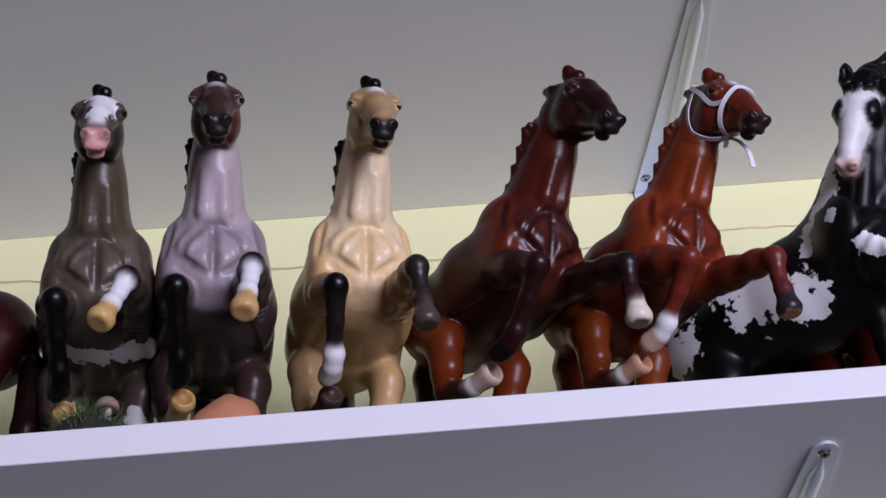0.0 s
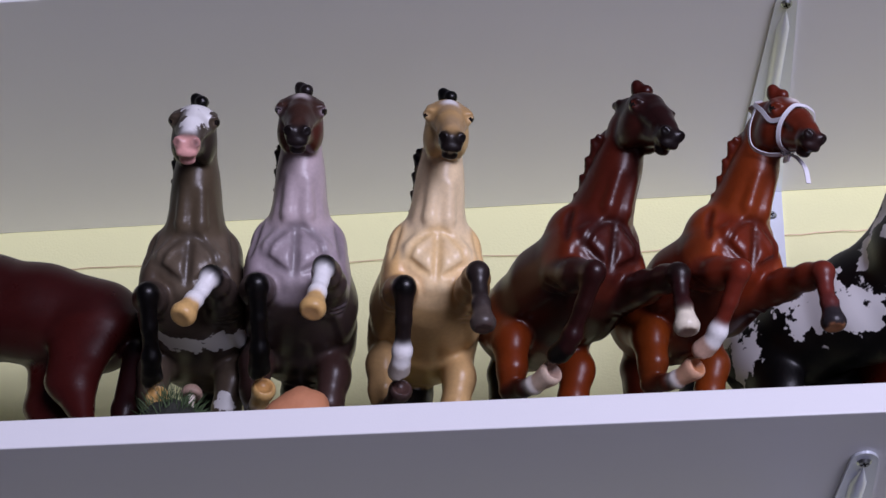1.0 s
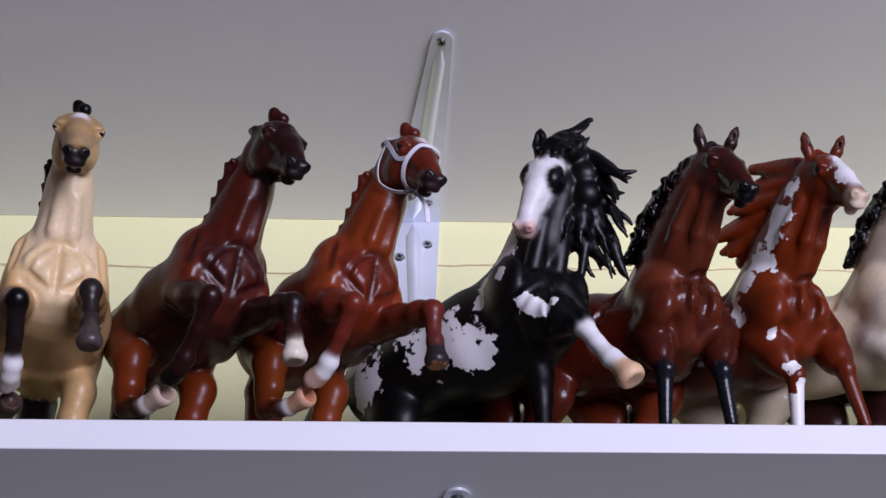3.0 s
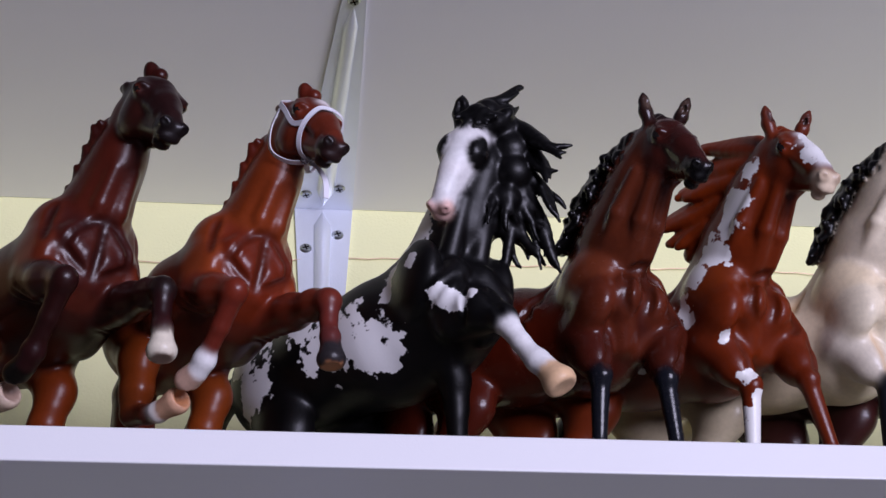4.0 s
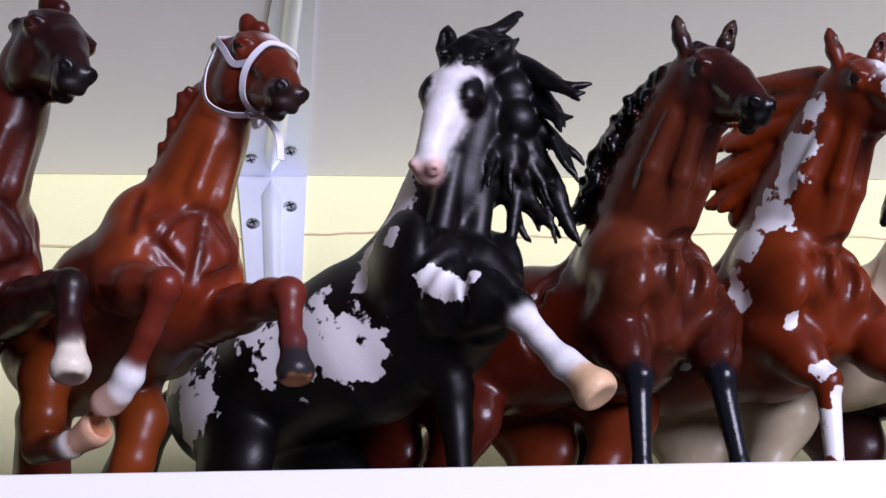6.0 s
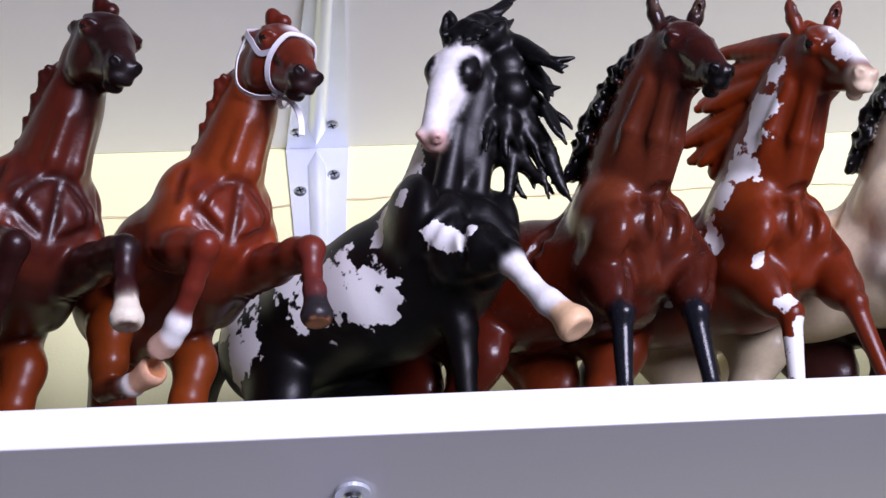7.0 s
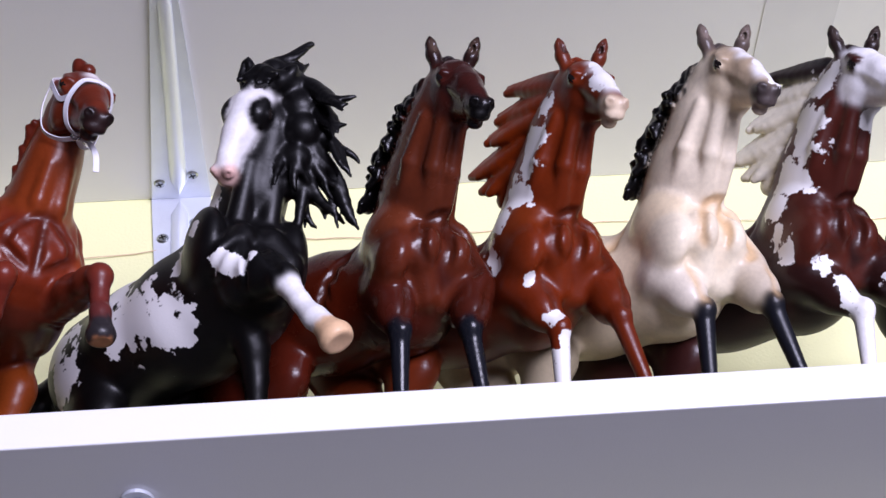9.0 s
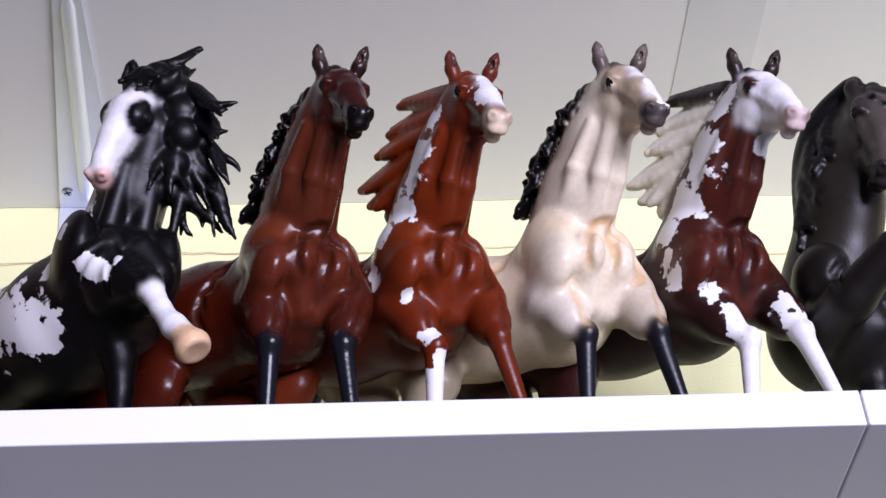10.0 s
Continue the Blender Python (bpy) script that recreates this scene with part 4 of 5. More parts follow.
# foreleg flung out to the side, the other planted
sc.limb("arm_r", [(-0.004, 0.024, 0.087, 0.0130, 0.0145), (0.004, 0.010, 0.079, 0.0110), (0.0125, 0.003, 0.0705, 0.0078)], u, 0.005)
sc.lump("knee_r", 0.0145, 0.0020, 0.0685, 0.0072, k=0.002)
sc.limb("sock_r", [(0.0150, 0.0020, 0.0670, 0.0062), (0.0215, -0.0020, 0.0520, 0.0046), (0.0275, -0.0050, 0.0400, 0.0056)], u, 0.0025)
sc.limb("sock_r", [(0.0285, -0.0050, 0.0400, 0.0058), (0.0320, -0.0065, 0.0345, 0.0058)], u, 0.002)
sc.limb("hoof_r", [(0.0330, -0.0068, 0.0328, 0.0060), (0.0365, -0.0075, 0.0275, 0.0084)], u, 0.0008)
d = norm((0.45, -0.05, -0.88))
sc.lump("sole", *(np.array((0.0365, -0.0075, 0.0275)) + d * 0.0340), 0.03, 0.03, k=0.0006, carve=True)
sc.limb("arm_l", [(-0.012, 0.042, 0.085, 0.0105, 0.013), (-0.004, 0.052, 0.066, 0.0078), (-0.003, 0.057, 0.052, 0.0064)], u, 0.004)
sc.limb("cannon_l", [(-0.003, 0.057, 0.051, 0.0060), (-0.003, 0.060, 0.028, 0.0048), (-0.003, 0.061, 0.016, 0.0058)], u, 0.0025)
sc.limb("hoof", [(-0.003, 0.061, 0.014, 0.0068), (-0.003, 0.058, 0.0075, 0.0084)], u, 0.0015)
sc.limb("thigh", [(-0.094, 0.110, 0.098, 0.0125, 0.024), (-0.088, 0.106, 0.066, 0.0115, 0.0165), (-0.102, 0.118, 0.048, 0.0085, 0.0095), (-0.109, 0.124, 0.042, 0.0072)], b, 0.006)
sc.limb("hind", [(-0.109, 0.124, 0.041, 0.0068), (-0.106, 0.120, 0.02, 0.0056), (-0.105, 0.118, 0.012, 0.0072)], b, 0.0025)
sc.limb("hoof", [(-0.104, 0.117, 0.010, 0.0075), (-0.102, 0.115, 0.0075, 0.0085)], b, 0.001)
sc.limb("thigh", [(-0.060, 0.128, 0.092, 0.0125, 0.022), (-0.044, 0.122, 0.06, 0.0105, 0.015), (-0.056, 0.132, 0.04, 0.0078)], b, 0.006)
sc.limb("hind", [(-0.056, 0.132, 0.04, 0.0068), (-0.053, 0.130, 0.012, 0.0066)], b, 0.0025)
sc.limb("hoof", [(-0.053, 0.129, 0.010, 0.0075), (-0.051, 0.127, 0.0075, 0.0085)], b, 0.001)
sc.limb("tail", [(-0.110, 0.145, 0.122, 0.007), (-0.128, 0.160, 0.114, 0.010), (-0.141, 0.165, 0.075, 0.013), (-0.144, 0.160, 0.03, 0.010), (-0.138, 0.155, 0.008, 0.004)], b, 0.003)
side = (0.88, -0.36, -0.30)
at = add_head(sc, (0.006, -0.004, 0.186), (-0.0165, 0.002, 0.1345), side, 1.12, ((-0.20, -0.27, 0.12), (0.25, -0.24, 0.05)))
sc.lump("star", *at(0, 0.27, 0.09), 0.0072, 0.006, norm(side), 0.003)
sc.limb("blaze", [(*at(0, 0.40, 0.092), 0.0068, 0.0055), (*at(0, 0.78, 0.012), 0.0052, 0.0050)], norm(side), 0.003)
for s in (-1, 1):
    sc.lump("brow", *at(0.135 * s, 0.33, 0.03), 0.0046, 0.0080, norm(side), 0.003)
    sc.lump("eye", *at(0.205 * s, 0.33, 0.035), 0.0022, 0.0026, norm(side), 0.0006)
# wild mane: a thick mass behind the cheek, wavy locks thrown outwards from it
for x, y, z, r in ((0.0115, -0.004, 0.196, 0.0085), (0.019, -0.002, 0.188, 0.0105), (0.024, 0.002, 0.176, 0.0110), (0.025, 0.004, 0.163, 0.0100), (0.021, 0.010, 0.150, 0.0085), (0.014, 0.018, 0.140, 0.0080)):
    sc.lump("mane", x, y, z, r, r, u, 0.002)
rng = random.Random(11)
for root, tip, r in (((0.012, -0.005, 0.200), (0.0305, -0.005, 0.2135), 0.0042), ((0.018, -0.003, 0.196), (0.0300, -0.002, 0.2055), 0.0048),
                     ((0.026, -0.002, 0.190), (0.0505, -0.019, 0.1610), 0.0060), ((0.028, 0.000, 0.180), (0.0435, -0.004, 0.1560), 0.0056),
                     ((0.027, 0.002, 0.168), (0.0500, 0.010, 0.1420), 0.0048), ((0.026, 0.004, 0.160), (0.0515, 0.029, 0.1265), 0.0054),
                     ((0.022, 0.010, 0.152), (0.0230, 0.028, 0.1150), 0.0052), ((0.016, 0.016, 0.146), (0.0330, 0.028, 0.1240), 0.0050),
                     ((0.024, 0.004, 0.165), (0.0420, 0.020, 0.1330), 0.0044), ((0.020, 0.008, 0.156), (0.0400, 0.030, 0.1190), 0.0042), ((0.018, 0.004, 0.176), (0.0140, 0.008, 0.1380), 0.0060), ((0.022, 0.002, 0.172), (0.0220, 0.012, 0.1320), 0.0056)):
    for q in range(3):
        jit = np.array([rng.uniform(-0.0022, 0.0022) for _ in range(3)])
        hair(sc, np.array(root) + jit, np.array(tip) + (jit * 0.9 if q else 0), r * (1 if q == 0 else 0.7), 0.0011, (0.0032, 0.002, 0.0065), 0.0010, bends=11, seed=int(tip[2] * 1e4) + q)
for i in range(7):
    hair(sc, at(0, -0.10, 0.09), at(-0.10 + 0.05 * i, 0.02 + 0.05 * (i % 3), 0.19), 0.0040, 0.0016, (0.002, 0, 0.002), 0.0008, seed=70 + i)
for a, c, d, r in ((0, -0.08, 0.10, 0.11), (0.08, -0.06, 0.14, 0.08), (0.16, -0.05, 0.06, 0.10)):
    sc.lump("mane", *at(a, c, d), r * 0.057, k=0.0015)
PITCH = (0.0028, 0.0024, 0.0026)  # raven paint
tagged(figurine("model_horse", "pinto", sc, pose(0.0555, 0.0, 0.0003), dict(
    body=PITCH, head=(0.78, 0.76, 0.75), brow=PITCH, jaw=PITCH, star=WHITE, blaze=WHITE, muzzle=(0.72, 0.50, 0.44), chin=(0.68, 0.44, 0.40), lip=(0.6, 0.40, 0.36), nostril=(0.5, 0.30, 0.27), mane=PITCH, tail=PITCH, ear=PITCH, inear=PITCH, sock_r=WHITE, hoof_r=(0.66, 0.46, 0.30), sole=(0.58, 0.40, 0.27), gloss=0.42), spot=(0.76, 0.75, 0.74), soft=8, patches=[
    (-0.021, 0.026, 0.140, 0.0095), (-0.027, 0.030, 0.128, 0.0090), (-0.032, 0.034, 0.116, 0.0080), (-0.036, 0.036, 0.106, 0.0060), (-0.060, 0.064, 0.096, 0.0190), (-0.046, 0.050, 0.080, 0.0150), (-0.076, 0.076, 0.112, 0.0130), (-0.066, 0.078, 0.137, 0.0150), (-0.050, 0.058, 0.134, 0.0100), (-0.110, 0.106, 0.112, 0.0135), (-0.112, 0.100, 0.086, 0.0120),
    (-0.008, 0.004, 0.078, 0.0060), (0.000, 0.000, 0.080, 0.0045), (-0.036, 0.050, 0.070, 0.0050), (-0.016, 0.022, 0.152, 0.0090), (-0.024, 0.020, 0.118, 0.0055), (-0.022, 0.016, 0.106, 0.0045), (-0.014, 0.010, 0.086, 0.0060)]),
    "black and white pinto model horse with wild flying mane", "model horse", "model horses on the shelf", "thing")

# ---- a dark bay standing side-on at the shelf's other end ----
sc = Sculpt()
v = (0, 1, 0)
sc.limb("body", [(-0.452, 0.085, 0.123, 0.028, 0.031), (-0.49, 0.082, 0.133, 0.029, 0.032), (-0.53, 0.078, 0.138, 0.029, 0.036), (-0.555, 0.074, 0.146, 0.023, 0.034)], v, 0.008)
sc.limb("body", [(-0.556, 0.074, 0.138, 0.019, 0.028), (-0.582, 0.07, 0.152, 0.013, 0.02), (-0.598, 0.066, 0.178, 0.0115, 0.015)], v, 0.008)
add_head(sc, (-0.602, 0.064, 0.186), (-0.645, 0.052, 0.150), (0.25, -0.97, 0))
for x, y, w in ((-0.452, 0.070, 0), (-0.474, 0.098, 1), (-0.55, 0.058, 2), (-0.566, 0.09, 3)):
    back = 0.008 if w < 2 else -0.002
    sc.limb("thigh" if w != 2 else "pale", [(x, y, 0.112, 0.012, 0.025 if w < 2 else 0.019), (x - 0.004, y, 0.074, 0.0105, 0.0155), (x + back, y, 0.044, 0.0065)], v, 0.006)
    sc.limb("low" if w != 2 else "pale", [(x + back, y, 0.043, 0.0058), (x + back * 0.6, y, 0.02, 0.0046), (x + back * 0.4, y, 0.013, 0.0052)], v, 0.0025)
    sc.limb("hoof", [(x, y, 0.010, 0.0055), (x - 0.002, y, 0.0068, 0.0068)], v, 0.001)
sc.limb("tail", [(-0.430, 0.085, 0.116, 0.006), (-0.424, 0.085, 0.1, 0.0075), (-0.425, 0.086, 0.06, 0.0085), (-0.427, 0.087, 0.02, 0.005)], v, 0.003)
for i in range(10):
    t = i / 9
    sc.lump("mane", -0.59 + 0.05 * t, 0.068 + 0.008 * t, 0.192 - 0.05 * t, 0.006, 0.008, v, 0.001)
tagged(figurine("model_horse", "standing", sc, Matrix(), dict(body=(0.045, 0.011, 0.009), thigh=(0.06, 0.014, 0.011), pale=(0.24, 0.13, 0.08), low=(0.03, 0.011, 0.009), hoof=BLACK, mane=BLACK, tail=(0.03, 0.01, 0.009), gloss=0.3)), "dark mahogany bay model horse standing on the white shelf", "model horse", "model horses on the shelf", "thing")


# ---- shelf brackets ----
def plate(bm, outline, lift, thick):
    """A flat plate from an outline; lift maps (a, b, height) to a place."""
    low = [bm.verts.new(lift(a, b, 0)) for a, b in outline]
    top = [bm.verts.new(lift(a, b, thick)) for a, b in outline]
    n = len(outline)
    bm.faces.new(low[::-1])
    bm.faces.new(top)
    for i in range(n):
        bm.faces.new((low[i], low[(i + 1) % n], top[(i + 1) % n], top[i]))
    bmesh.ops.recalc_face_normals(bm, faces=bm.faces)
    return bm


def ridge(bm, a, b, normal, r0, r1, lanes=8, ends=3):
    """A half-round pressed rib from a to b with tapered ends."""
    a, b, normal = Vector(a), Vector(b), Vector(normal).normalized()
    side = (b - a).normalized().cross(normal)
    rows = []
    for i in range(13):
        t = i / 12
        r = (r0 + (r1 - r0) * t) * min(1, math.sin(math.pi * min(t, 1 - t) * ends) if min(t, 1 - t) * ends < 0.5 else 1)
        c = a.lerp(b, t)
        rows.append([bm.verts.new(c + side * max(r, 1e-4) * math.cos(math.pi * j / lanes) + normal * max(r, 1e-4) * 0.75 * math.sin(math.pi * j / lanes)) for j in range(lanes + 1)])
    for p, q in zip(rows, rows[1:]):
        for j in range(lanes):
            bm.faces.new((p[j], p[j + 1], q[j + 1], q[j]))
    bmesh.ops.recalc_face_normals(bm, faces=bm.faces)
    return bm


def screw(parent, place, normal, r=0.0042):
    m = Matrix.Translation(place) @ Vector(normal).to_track_quat("Z", "Y").to_matrix().to_4x4()
    bm = bmesh.new()
    bmesh.ops.create_cone(bm, cap_ends=True, segments=24, radius1=r, radius2=r * 0.7, depth=0.0014, matrix=m @ Matrix.Translation((0, 0, 0.0006)))
    head = part("screw", bm, SCREW, parent, "zinc cross-head screw")
    bm = bmesh.new()
    for a in (20, 110):
        box_m = m @ Matrix.Rotation(radians(a), 4, "Z") @ Matrix.LocRotScale((0, 0, 0.0013), None, (r * 1.1, r * 0.24, 0.0003))
        bmesh.ops.create_cube(bm, size=1, matrix=box_m)
    part("slot", bm, GLASS_EYE, head)


def bracket(z):
    """A pressed steel angle bracket: z is the underside of the board it carries."""
    base = tagged(new("shelf_bracket"), "zinc-plated pressed steel bracket screwed to wall and shelf", "shelf bracket", "shelf brackets", "thing")
    base.location = (-0.011, DEPTH, z - 0.18)
    inv = Matrix.Translation(base.location).inverted()

    def own(ob):
        ob.matrix_parent_inverse = inv
        return ob

    y1 = DEPTH - 0.0005
    tip = [(0.0075 * math.cos(a), 0.047 - 0.0095 * math.sin(a)) for a in np.linspace(0, math.pi, 13)]
    arm = [(0.0092, y1), *tip, (-0.031, y1)]
    own(part("arm", plate(bmesh.new(), arm, lambda a, b, h: (a, b, z - 0.0003 - h), 0.0018), ZINC, base))
    foot = [(-0.011 + 0.0095 * math.cos(a), z - 0.172 - 0.0085 * math.sin(a)) for a in np.linspace(0, math.pi, 13)]
    leg = [(0.0092, z - 0.0022), *foot, (-0.031, z - 0.0022)]
    own(part("wall_leg", plate(bmesh.new(), leg, lambda a, b, h: (a, DEPTH - 0.0004 - h, b), 0.0018), ZINC, base))
    own(part("rib", ridge(bmesh.new(), (0.0, 0.052, z - 0.0021), (-0.0115, DEPTH - 0.006, z - 0.0021), (0, 0, -1), 0.0042, 0.006, ends=6), ZINC, base, "", True))
    own(part("rib", ridge(bmesh.new(), (-0.0115, DEPTH - 0.0022, z - 0.004), (-0.011, DEPTH - 0.0022, z - 0.165), (0, -1, 0), 0.006, 0.0042, ends=6), ZINC, base, "", True))
    for x, y in ((0.0, 0.047), (-0.001, 0.221), (-0.0235, 0.228)):
        screw(base, (x, y, z - 0.0021), (0, 0, -1))
    for x, h in ((-0.001, 0.0245), (-0.0225, 0.037), (-0.011, 0.172)):
        screw(base, (x, DEPTH - 0.0022, z - h), (0, -1, 0))
    for ob in base.children_recursive:
        if ob.parent == base:
            ob.matrix_parent_inverse = inv
    return base


bracket(GAP)
bracket(-BOARD)

# ---- clear tape over the upper joint, copper wire on the wall ----
TAPE = material("clear_tape", (0.74, 0.74, 0.76), 0.22, 0, 0.05, 30)
slab("tape_strip", (JOINT - 0.012, JOINT + 0.035, 0.004, DEPTH - 0.006, GAP - 0.0005, GAP - 0.0002), TAPE, "clear packing tape over the joint of the boards", "tape", "thing")
COPPER = material("copper_wire", (0.80, 0.58, 0.42), 0.4, 0.6, 0.1, 100)


def tube(name, pts, r, mat, cyclic=False):
    cu = bpy.data.curves.new(name, "CURVE")
    cu.dimensions, cu.bevel_depth, cu.bevel_resolution = "3D", r, 2
    sp = cu.splines.new("POLY")
    sp.points.add(len(pts) - 1)
    for p, q in zip(sp.points, pts):
        p.co = (*q, 1)
    sp.use_cyclic_u = cyclic
    cu.materials.append(mat)
    return new(name, cu)


rng = random.Random(3)
pts = []
for i in range(220):
    x = -1.1 + i * 0.01
    pts.append((x, DEPTH - 0.0012 - 0.0012 * rng.random(), WIRE_Z + 0.004 * math.sin(x * 9) + 0.0025 * math.sin(x * 23 + 1) + 0.0007 * rng.uniform(-1, 1)))
tagged(tube("fairy_light_wire", pts, 0.00036, COPPER), "thin copper fairy-light wire strung along the yellow wall", "wire", "", "thing")

# ---- white ribbon halter on the chestnut ----
RIBBON = material("white_ribbon", (0.78, 0.77, 0.82), 0.55, 0, 0.05, 300, 0.2, 1500)
STEEL = material("bright_ring", (0.75, 0.75, 0.76), 0.2, 1.0)
CHESTNUT_AT = on_shelf(*CHESTNUT_PLACE)


def ribbon(bm, pts, centre, wide=0.0026, thick=0.0005):
    pts = [Vector(p) for p in pts]
    fine = []
    for i in range(len(pts) - 1):
        p0, p1, p2, p3 = pts[max(i - 1, 0)], pts[i], pts[i + 1], pts[min(i + 2, len(pts) - 1)]
        for j in range(5):
            t = j / 5
            fine.append(0.5 * (2 * p1 + (p2 - p0) * t + (2 * p0 - 5 * p1 + 4 * p2 - p3) * t * t + (3 * p1 - p0 - 3 * p2 + p3) * t ** 3))
    fine.append(pts[-1])
    rows = []
    for i, p in enumerate(fine):
        d = (fine[min(i + 1, len(fine) - 1)] - fine[max(i - 1, 0)]).normalized()
        out = p - Vector(centre)
        out = (out - out.dot(d) * d).normalized()
        side = d.cross(out)
        rows.append([bm.verts.new(p + side * a * wide / 2 + out * b * thick) for a, b in ((-1, 0), (1, 0), (1, 1), (-1, 1))])
    for p, q in zip(rows, rows[1:]):
        for j in range(4):
            bm.faces.new((p[j], p[(j + 1) % 4], q[(j + 1) % 4], q[j]))
    bm.faces.new(rows[0])
    bm.faces.new(rows[-1][::-1])
    bmesh.ops.recalc_face_normals(bm, faces=bm.faces)


def head_at(a, b, c):
    return CHESTNUT_AT @ Vector(REAR_HEAD(a, b, c))


halter = tagged(new("ribbon_halter"), "white ribbon halter with a steel ring on the chestnut", "halter", "", "thing")
core = head_at(0, 0.45, -0.08)
bm = bmesh.new()
loop = [head_at(a, b, c) for a, b, c in ((0, 0.56, 0.175), (0.1, 0.56, 0.14), (0.150, 0.57, 0.0), (0.145, 0.58, -0.14), (0.09, 0.6, -0.27), (0, 0.62, -0.315), (-0.09, 0.6, -0.27), (-0.145, 0.58, -0.14), (-0.150, 0.57, 0.0), (-0.1, 0.56, 0.14), (0, 0.56, 0.175))]
ribbon(bm, loop, core)
part("noseband", bm, RIBBON, halter)
for s in (-1, 1):
    bm = bmesh.new()
    ribbon(bm, [head_at(a * s, b, c) for a, b, c in ((0.145, 0.565, -0.02), (0.178, 0.43, -0.10), (0.212, 0.26, -0.06), (0.205, 0.10, -0.05), (0.175, -0.02, -0.05), (0.08, -0.1, -0.02))], head_at(0, 0.3, -0.08))
    part("cheek_strap", bm, RIBBON, halter)
    bm = bmesh.new()
    ribbon(bm, [head_at(a * s, b, c) for a, b, c in ((0.205, 0.10, -0.08), (0.218, 0.19, -0.28), (0.185, 0.33, -0.43), (0.09, 0.48, -0.43), (0.0, 0.62, -0.34))], head_at(0, 0.2, -0.2))
    part("throat_strap", bm, RIBBON, halter)
bm = bmesh.new()
p = head_at(0.03, 0.62, -0.34)
ribbon(bm, [p, p + Vector((0.004, -0.001, -0.004)), p + Vector((0.0075, -0.001, -0.012)), p + Vector((0.008, 0.0, -0.022))], p + Vector((0.0, 0.02, -0.01)), 0.0028)
part("strap_end", bm, RIBBON, halter)
ring = [head_at(0, 0.60, -0.345) + Vector((0.0024 * math.cos(a), -0.0012, 0.0024 * math.sin(a))) for a in np.linspace(0, 2 * math.pi, 16, endpoint=False)]
bm = bmesh.new()
for i, q in enumerate(ring):
    bmesh.ops.create_uvsphere(bm, u_segments=6, v_segments=4, radius=0.0007, matrix=Matrix.Translation(q))
part("ring", bm, STEEL, halter, "small steel halter ring")

# ---- small things at the shelf's front edge ----
MOSS = material("dark_moss", (0.02, 0.022, 0.016), 0.8, 0, 0.3, 200, 0.4, 900)
GRASS = material("green_grass", (0.05, 0.085, 0.03), 0.7, 0, 0.3, 200)
CLAY = material("orange_clay", (0.52, 0.22, 0.11), 0.55, 0, 0.08, 90, 0.2, 400)
tuft = tagged(new("grass_tuft"), "small dark moss mound with tufted green grass blades", "grass tuft", "", "thing")
tuft.location = (TUFT_X, 0.02, 0)
bm = bmesh.new()
bmesh.ops.create_icosphere(bm, subdivisions=4, radius=1, matrix=Matrix.Diagonal((0.018, 0.013, 0.019, 1)))
for v in bm.verts:
    v.co *= 1 + 0.16 * noise.noise(v.co * 200)
    v.co.z = max(v.co.z, 0.0002)
part("mound", bm, MOSS, tuft, "", True)
bm = bmesh.new()
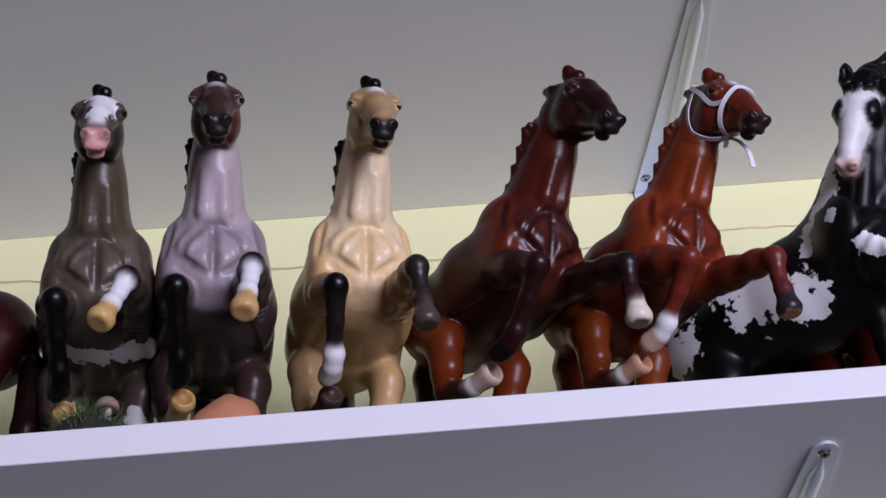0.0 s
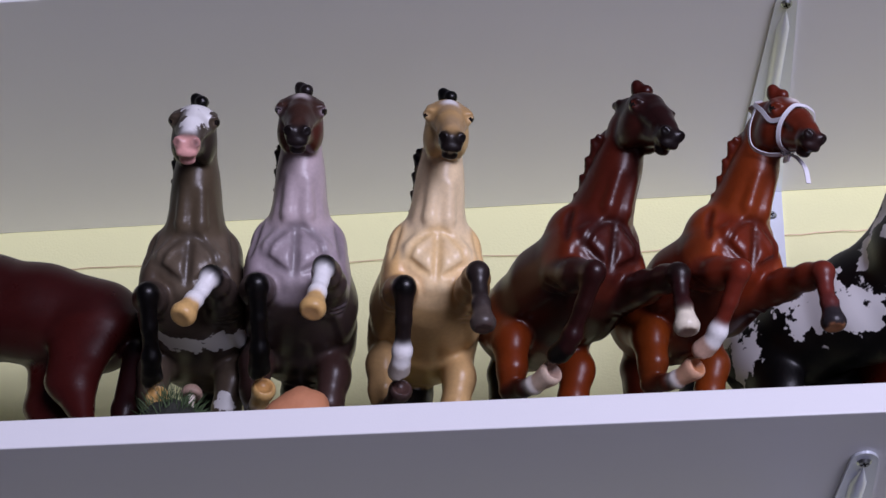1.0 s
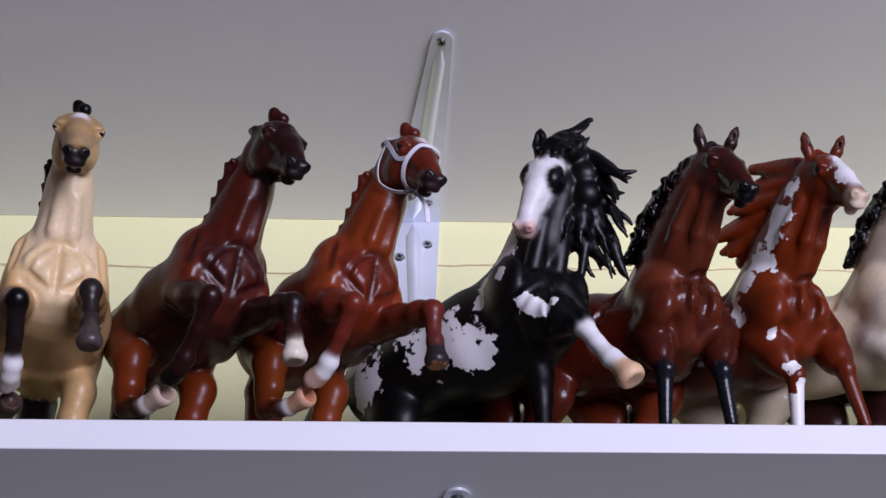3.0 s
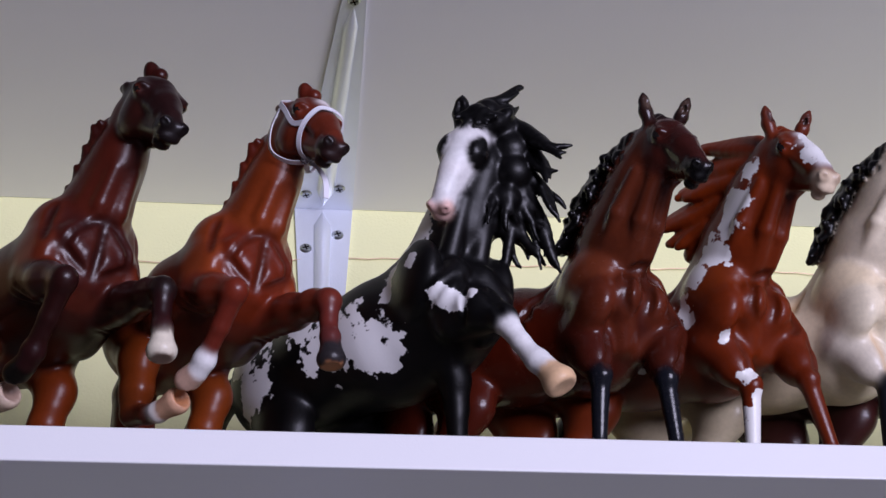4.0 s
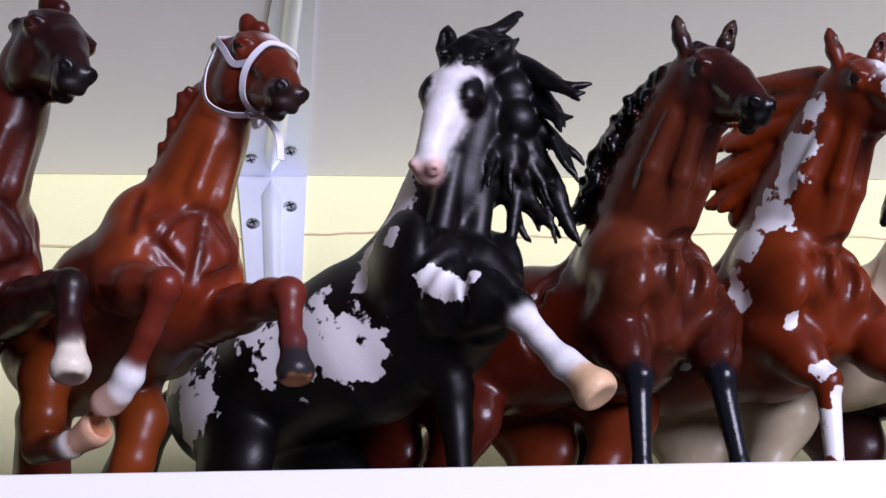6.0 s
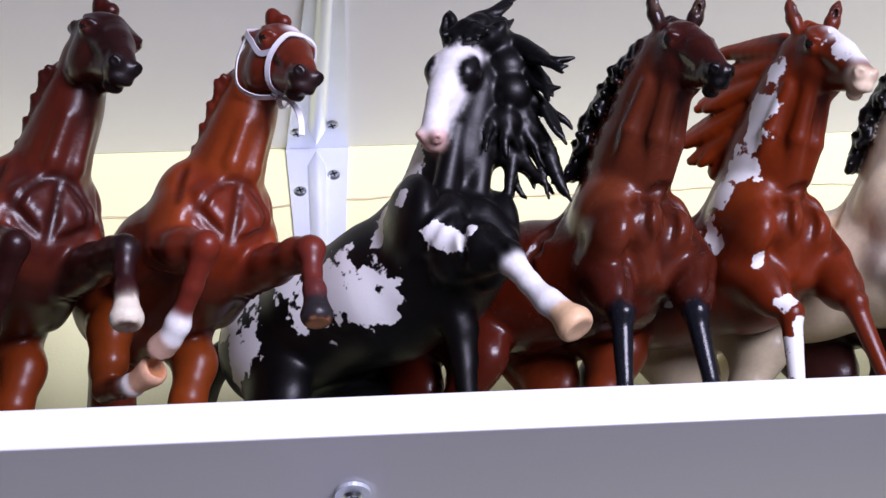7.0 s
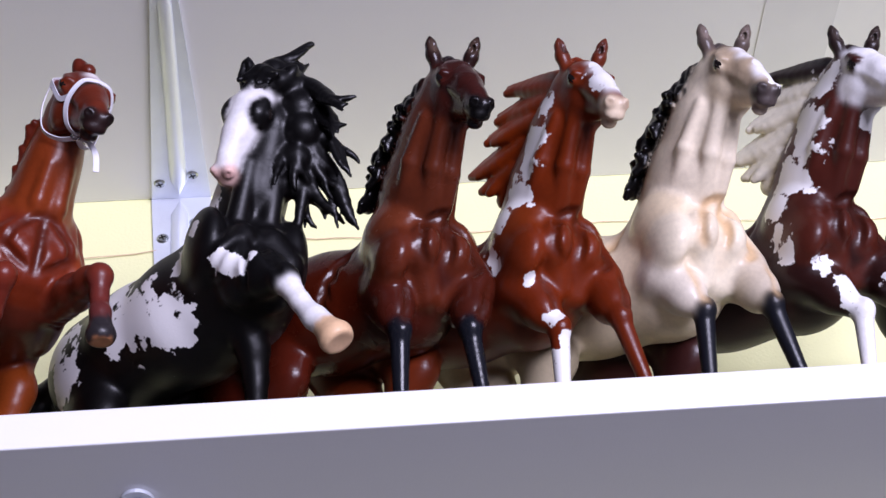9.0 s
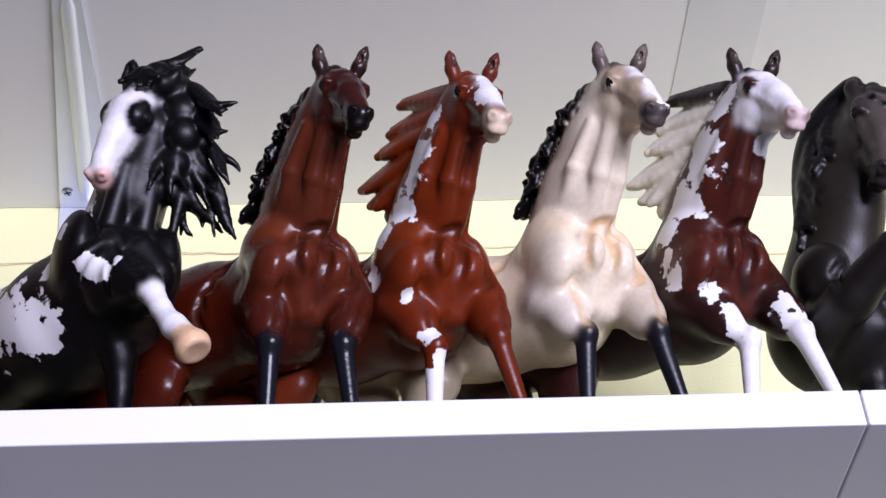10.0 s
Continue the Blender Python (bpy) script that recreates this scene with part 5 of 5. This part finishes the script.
for i in range(460):
    a, q = rng.uniform(0, 6.28), rng.random() ** 0.5
    c = Vector((0.015 * q * math.cos(a), 0.011 * q * math.sin(a), 0.018 * (1 - q * q) ** 0.5 - 0.001))
    d = Vector((math.cos(a) * q + rng.uniform(-0.5, 0.5), math.sin(a) * q + rng.uniform(-0.5, 0.5), rng.uniform(0.6, 1.5))).normalized() * rng.uniform(0.004, 0.017)
    w = d.cross(Vector((rng.uniform(-1, 1), rng.uniform(-1, 1), 0.2))).normalized() * 0.00028
    vs = [bm.verts.new(c - w), bm.verts.new(c + w), bm.verts.new(c + d * 0.6 + w * 0.7), bm.verts.new(c + d + Vector((0, 0, -0.001))), bm.verts.new(c + d * 0.6 - w * 0.7)]
    bm.faces.new(vs)
tagged(part("grass", bm, GRASS, tuft), kind="stuff")
bm = bmesh.new()
bmesh.ops.create_icosphere(bm, subdivisions=4, radius=1, matrix=Matrix.Diagonal((0.020, 0.015, 0.0265, 1)))
for v in bm.verts:
    v.co *= 1 + 0.10 * noise.noise(v.co * 70) + 0.03 * noise.noise(v.co * 260)
    v.co.x += 0.25 * max(v.co.z, 0) * 0.8
    v.co.z = max(v.co.z, 0.0002)
ob = part("clay_lump", bm, CLAY, None, "", True)
ob.location = (CLAY_X, 0.024, 0)
tagged(ob, "smooth orange clay lump lying near the shelf edge", "clay lump", "", "thing")

# ---- a toy mushroom in the grass ----
CAP = material("mushroom_cap", (0.30, 0.20, 0.15), 0.6, 0, 0.25, 400, 0.2, 900)
STALK = material("mushroom_stalk", (0.62, 0.55, 0.46), 0.6, 0, 0.1, 300)


def turned(bm, profile, lanes=20):
    """A solid of revolution from (radius, height) pairs."""
    rings = [[bm.verts.new((max(r, 1e-5) * math.cos(2 * math.pi * i / lanes), max(r, 1e-5) * math.sin(2 * math.pi * i / lanes), z)) for i in range(lanes)] for r, z in profile]
    for p, q in zip(rings, rings[1:]):
        for i in range(lanes):
            bm.faces.new((p[i], p[(i + 1) % lanes], q[(i + 1) % lanes], q[i]))
    bm.faces.new(rings[0][::-1])
    bm.faces.new(rings[-1])
    return bm


mushroom = tagged(new("toy_mushroom"), "tiny tan toy mushroom standing beside the grass tuft", "mushroom", "", "thing")
mushroom.location = (MUSHROOM_X, 0.022, 0)
part("stalk", turned(bmesh.new(), [(0.0032, 0.0), (0.0024, 0.006), (0.0022, 0.020), (0.0026, 0.0262)]), STALK, mushroom, "", True)
part("cap", turned(bmesh.new(), [(0.0022, 0.0250), (0.0056, 0.0240), (0.0064, 0.0256), (0.0058, 0.0282), (0.0040, 0.0304), (0.0018, 0.0314), (0.0, 0.0316)]), CAP, mushroom, "domed tan mushroom cap", True)
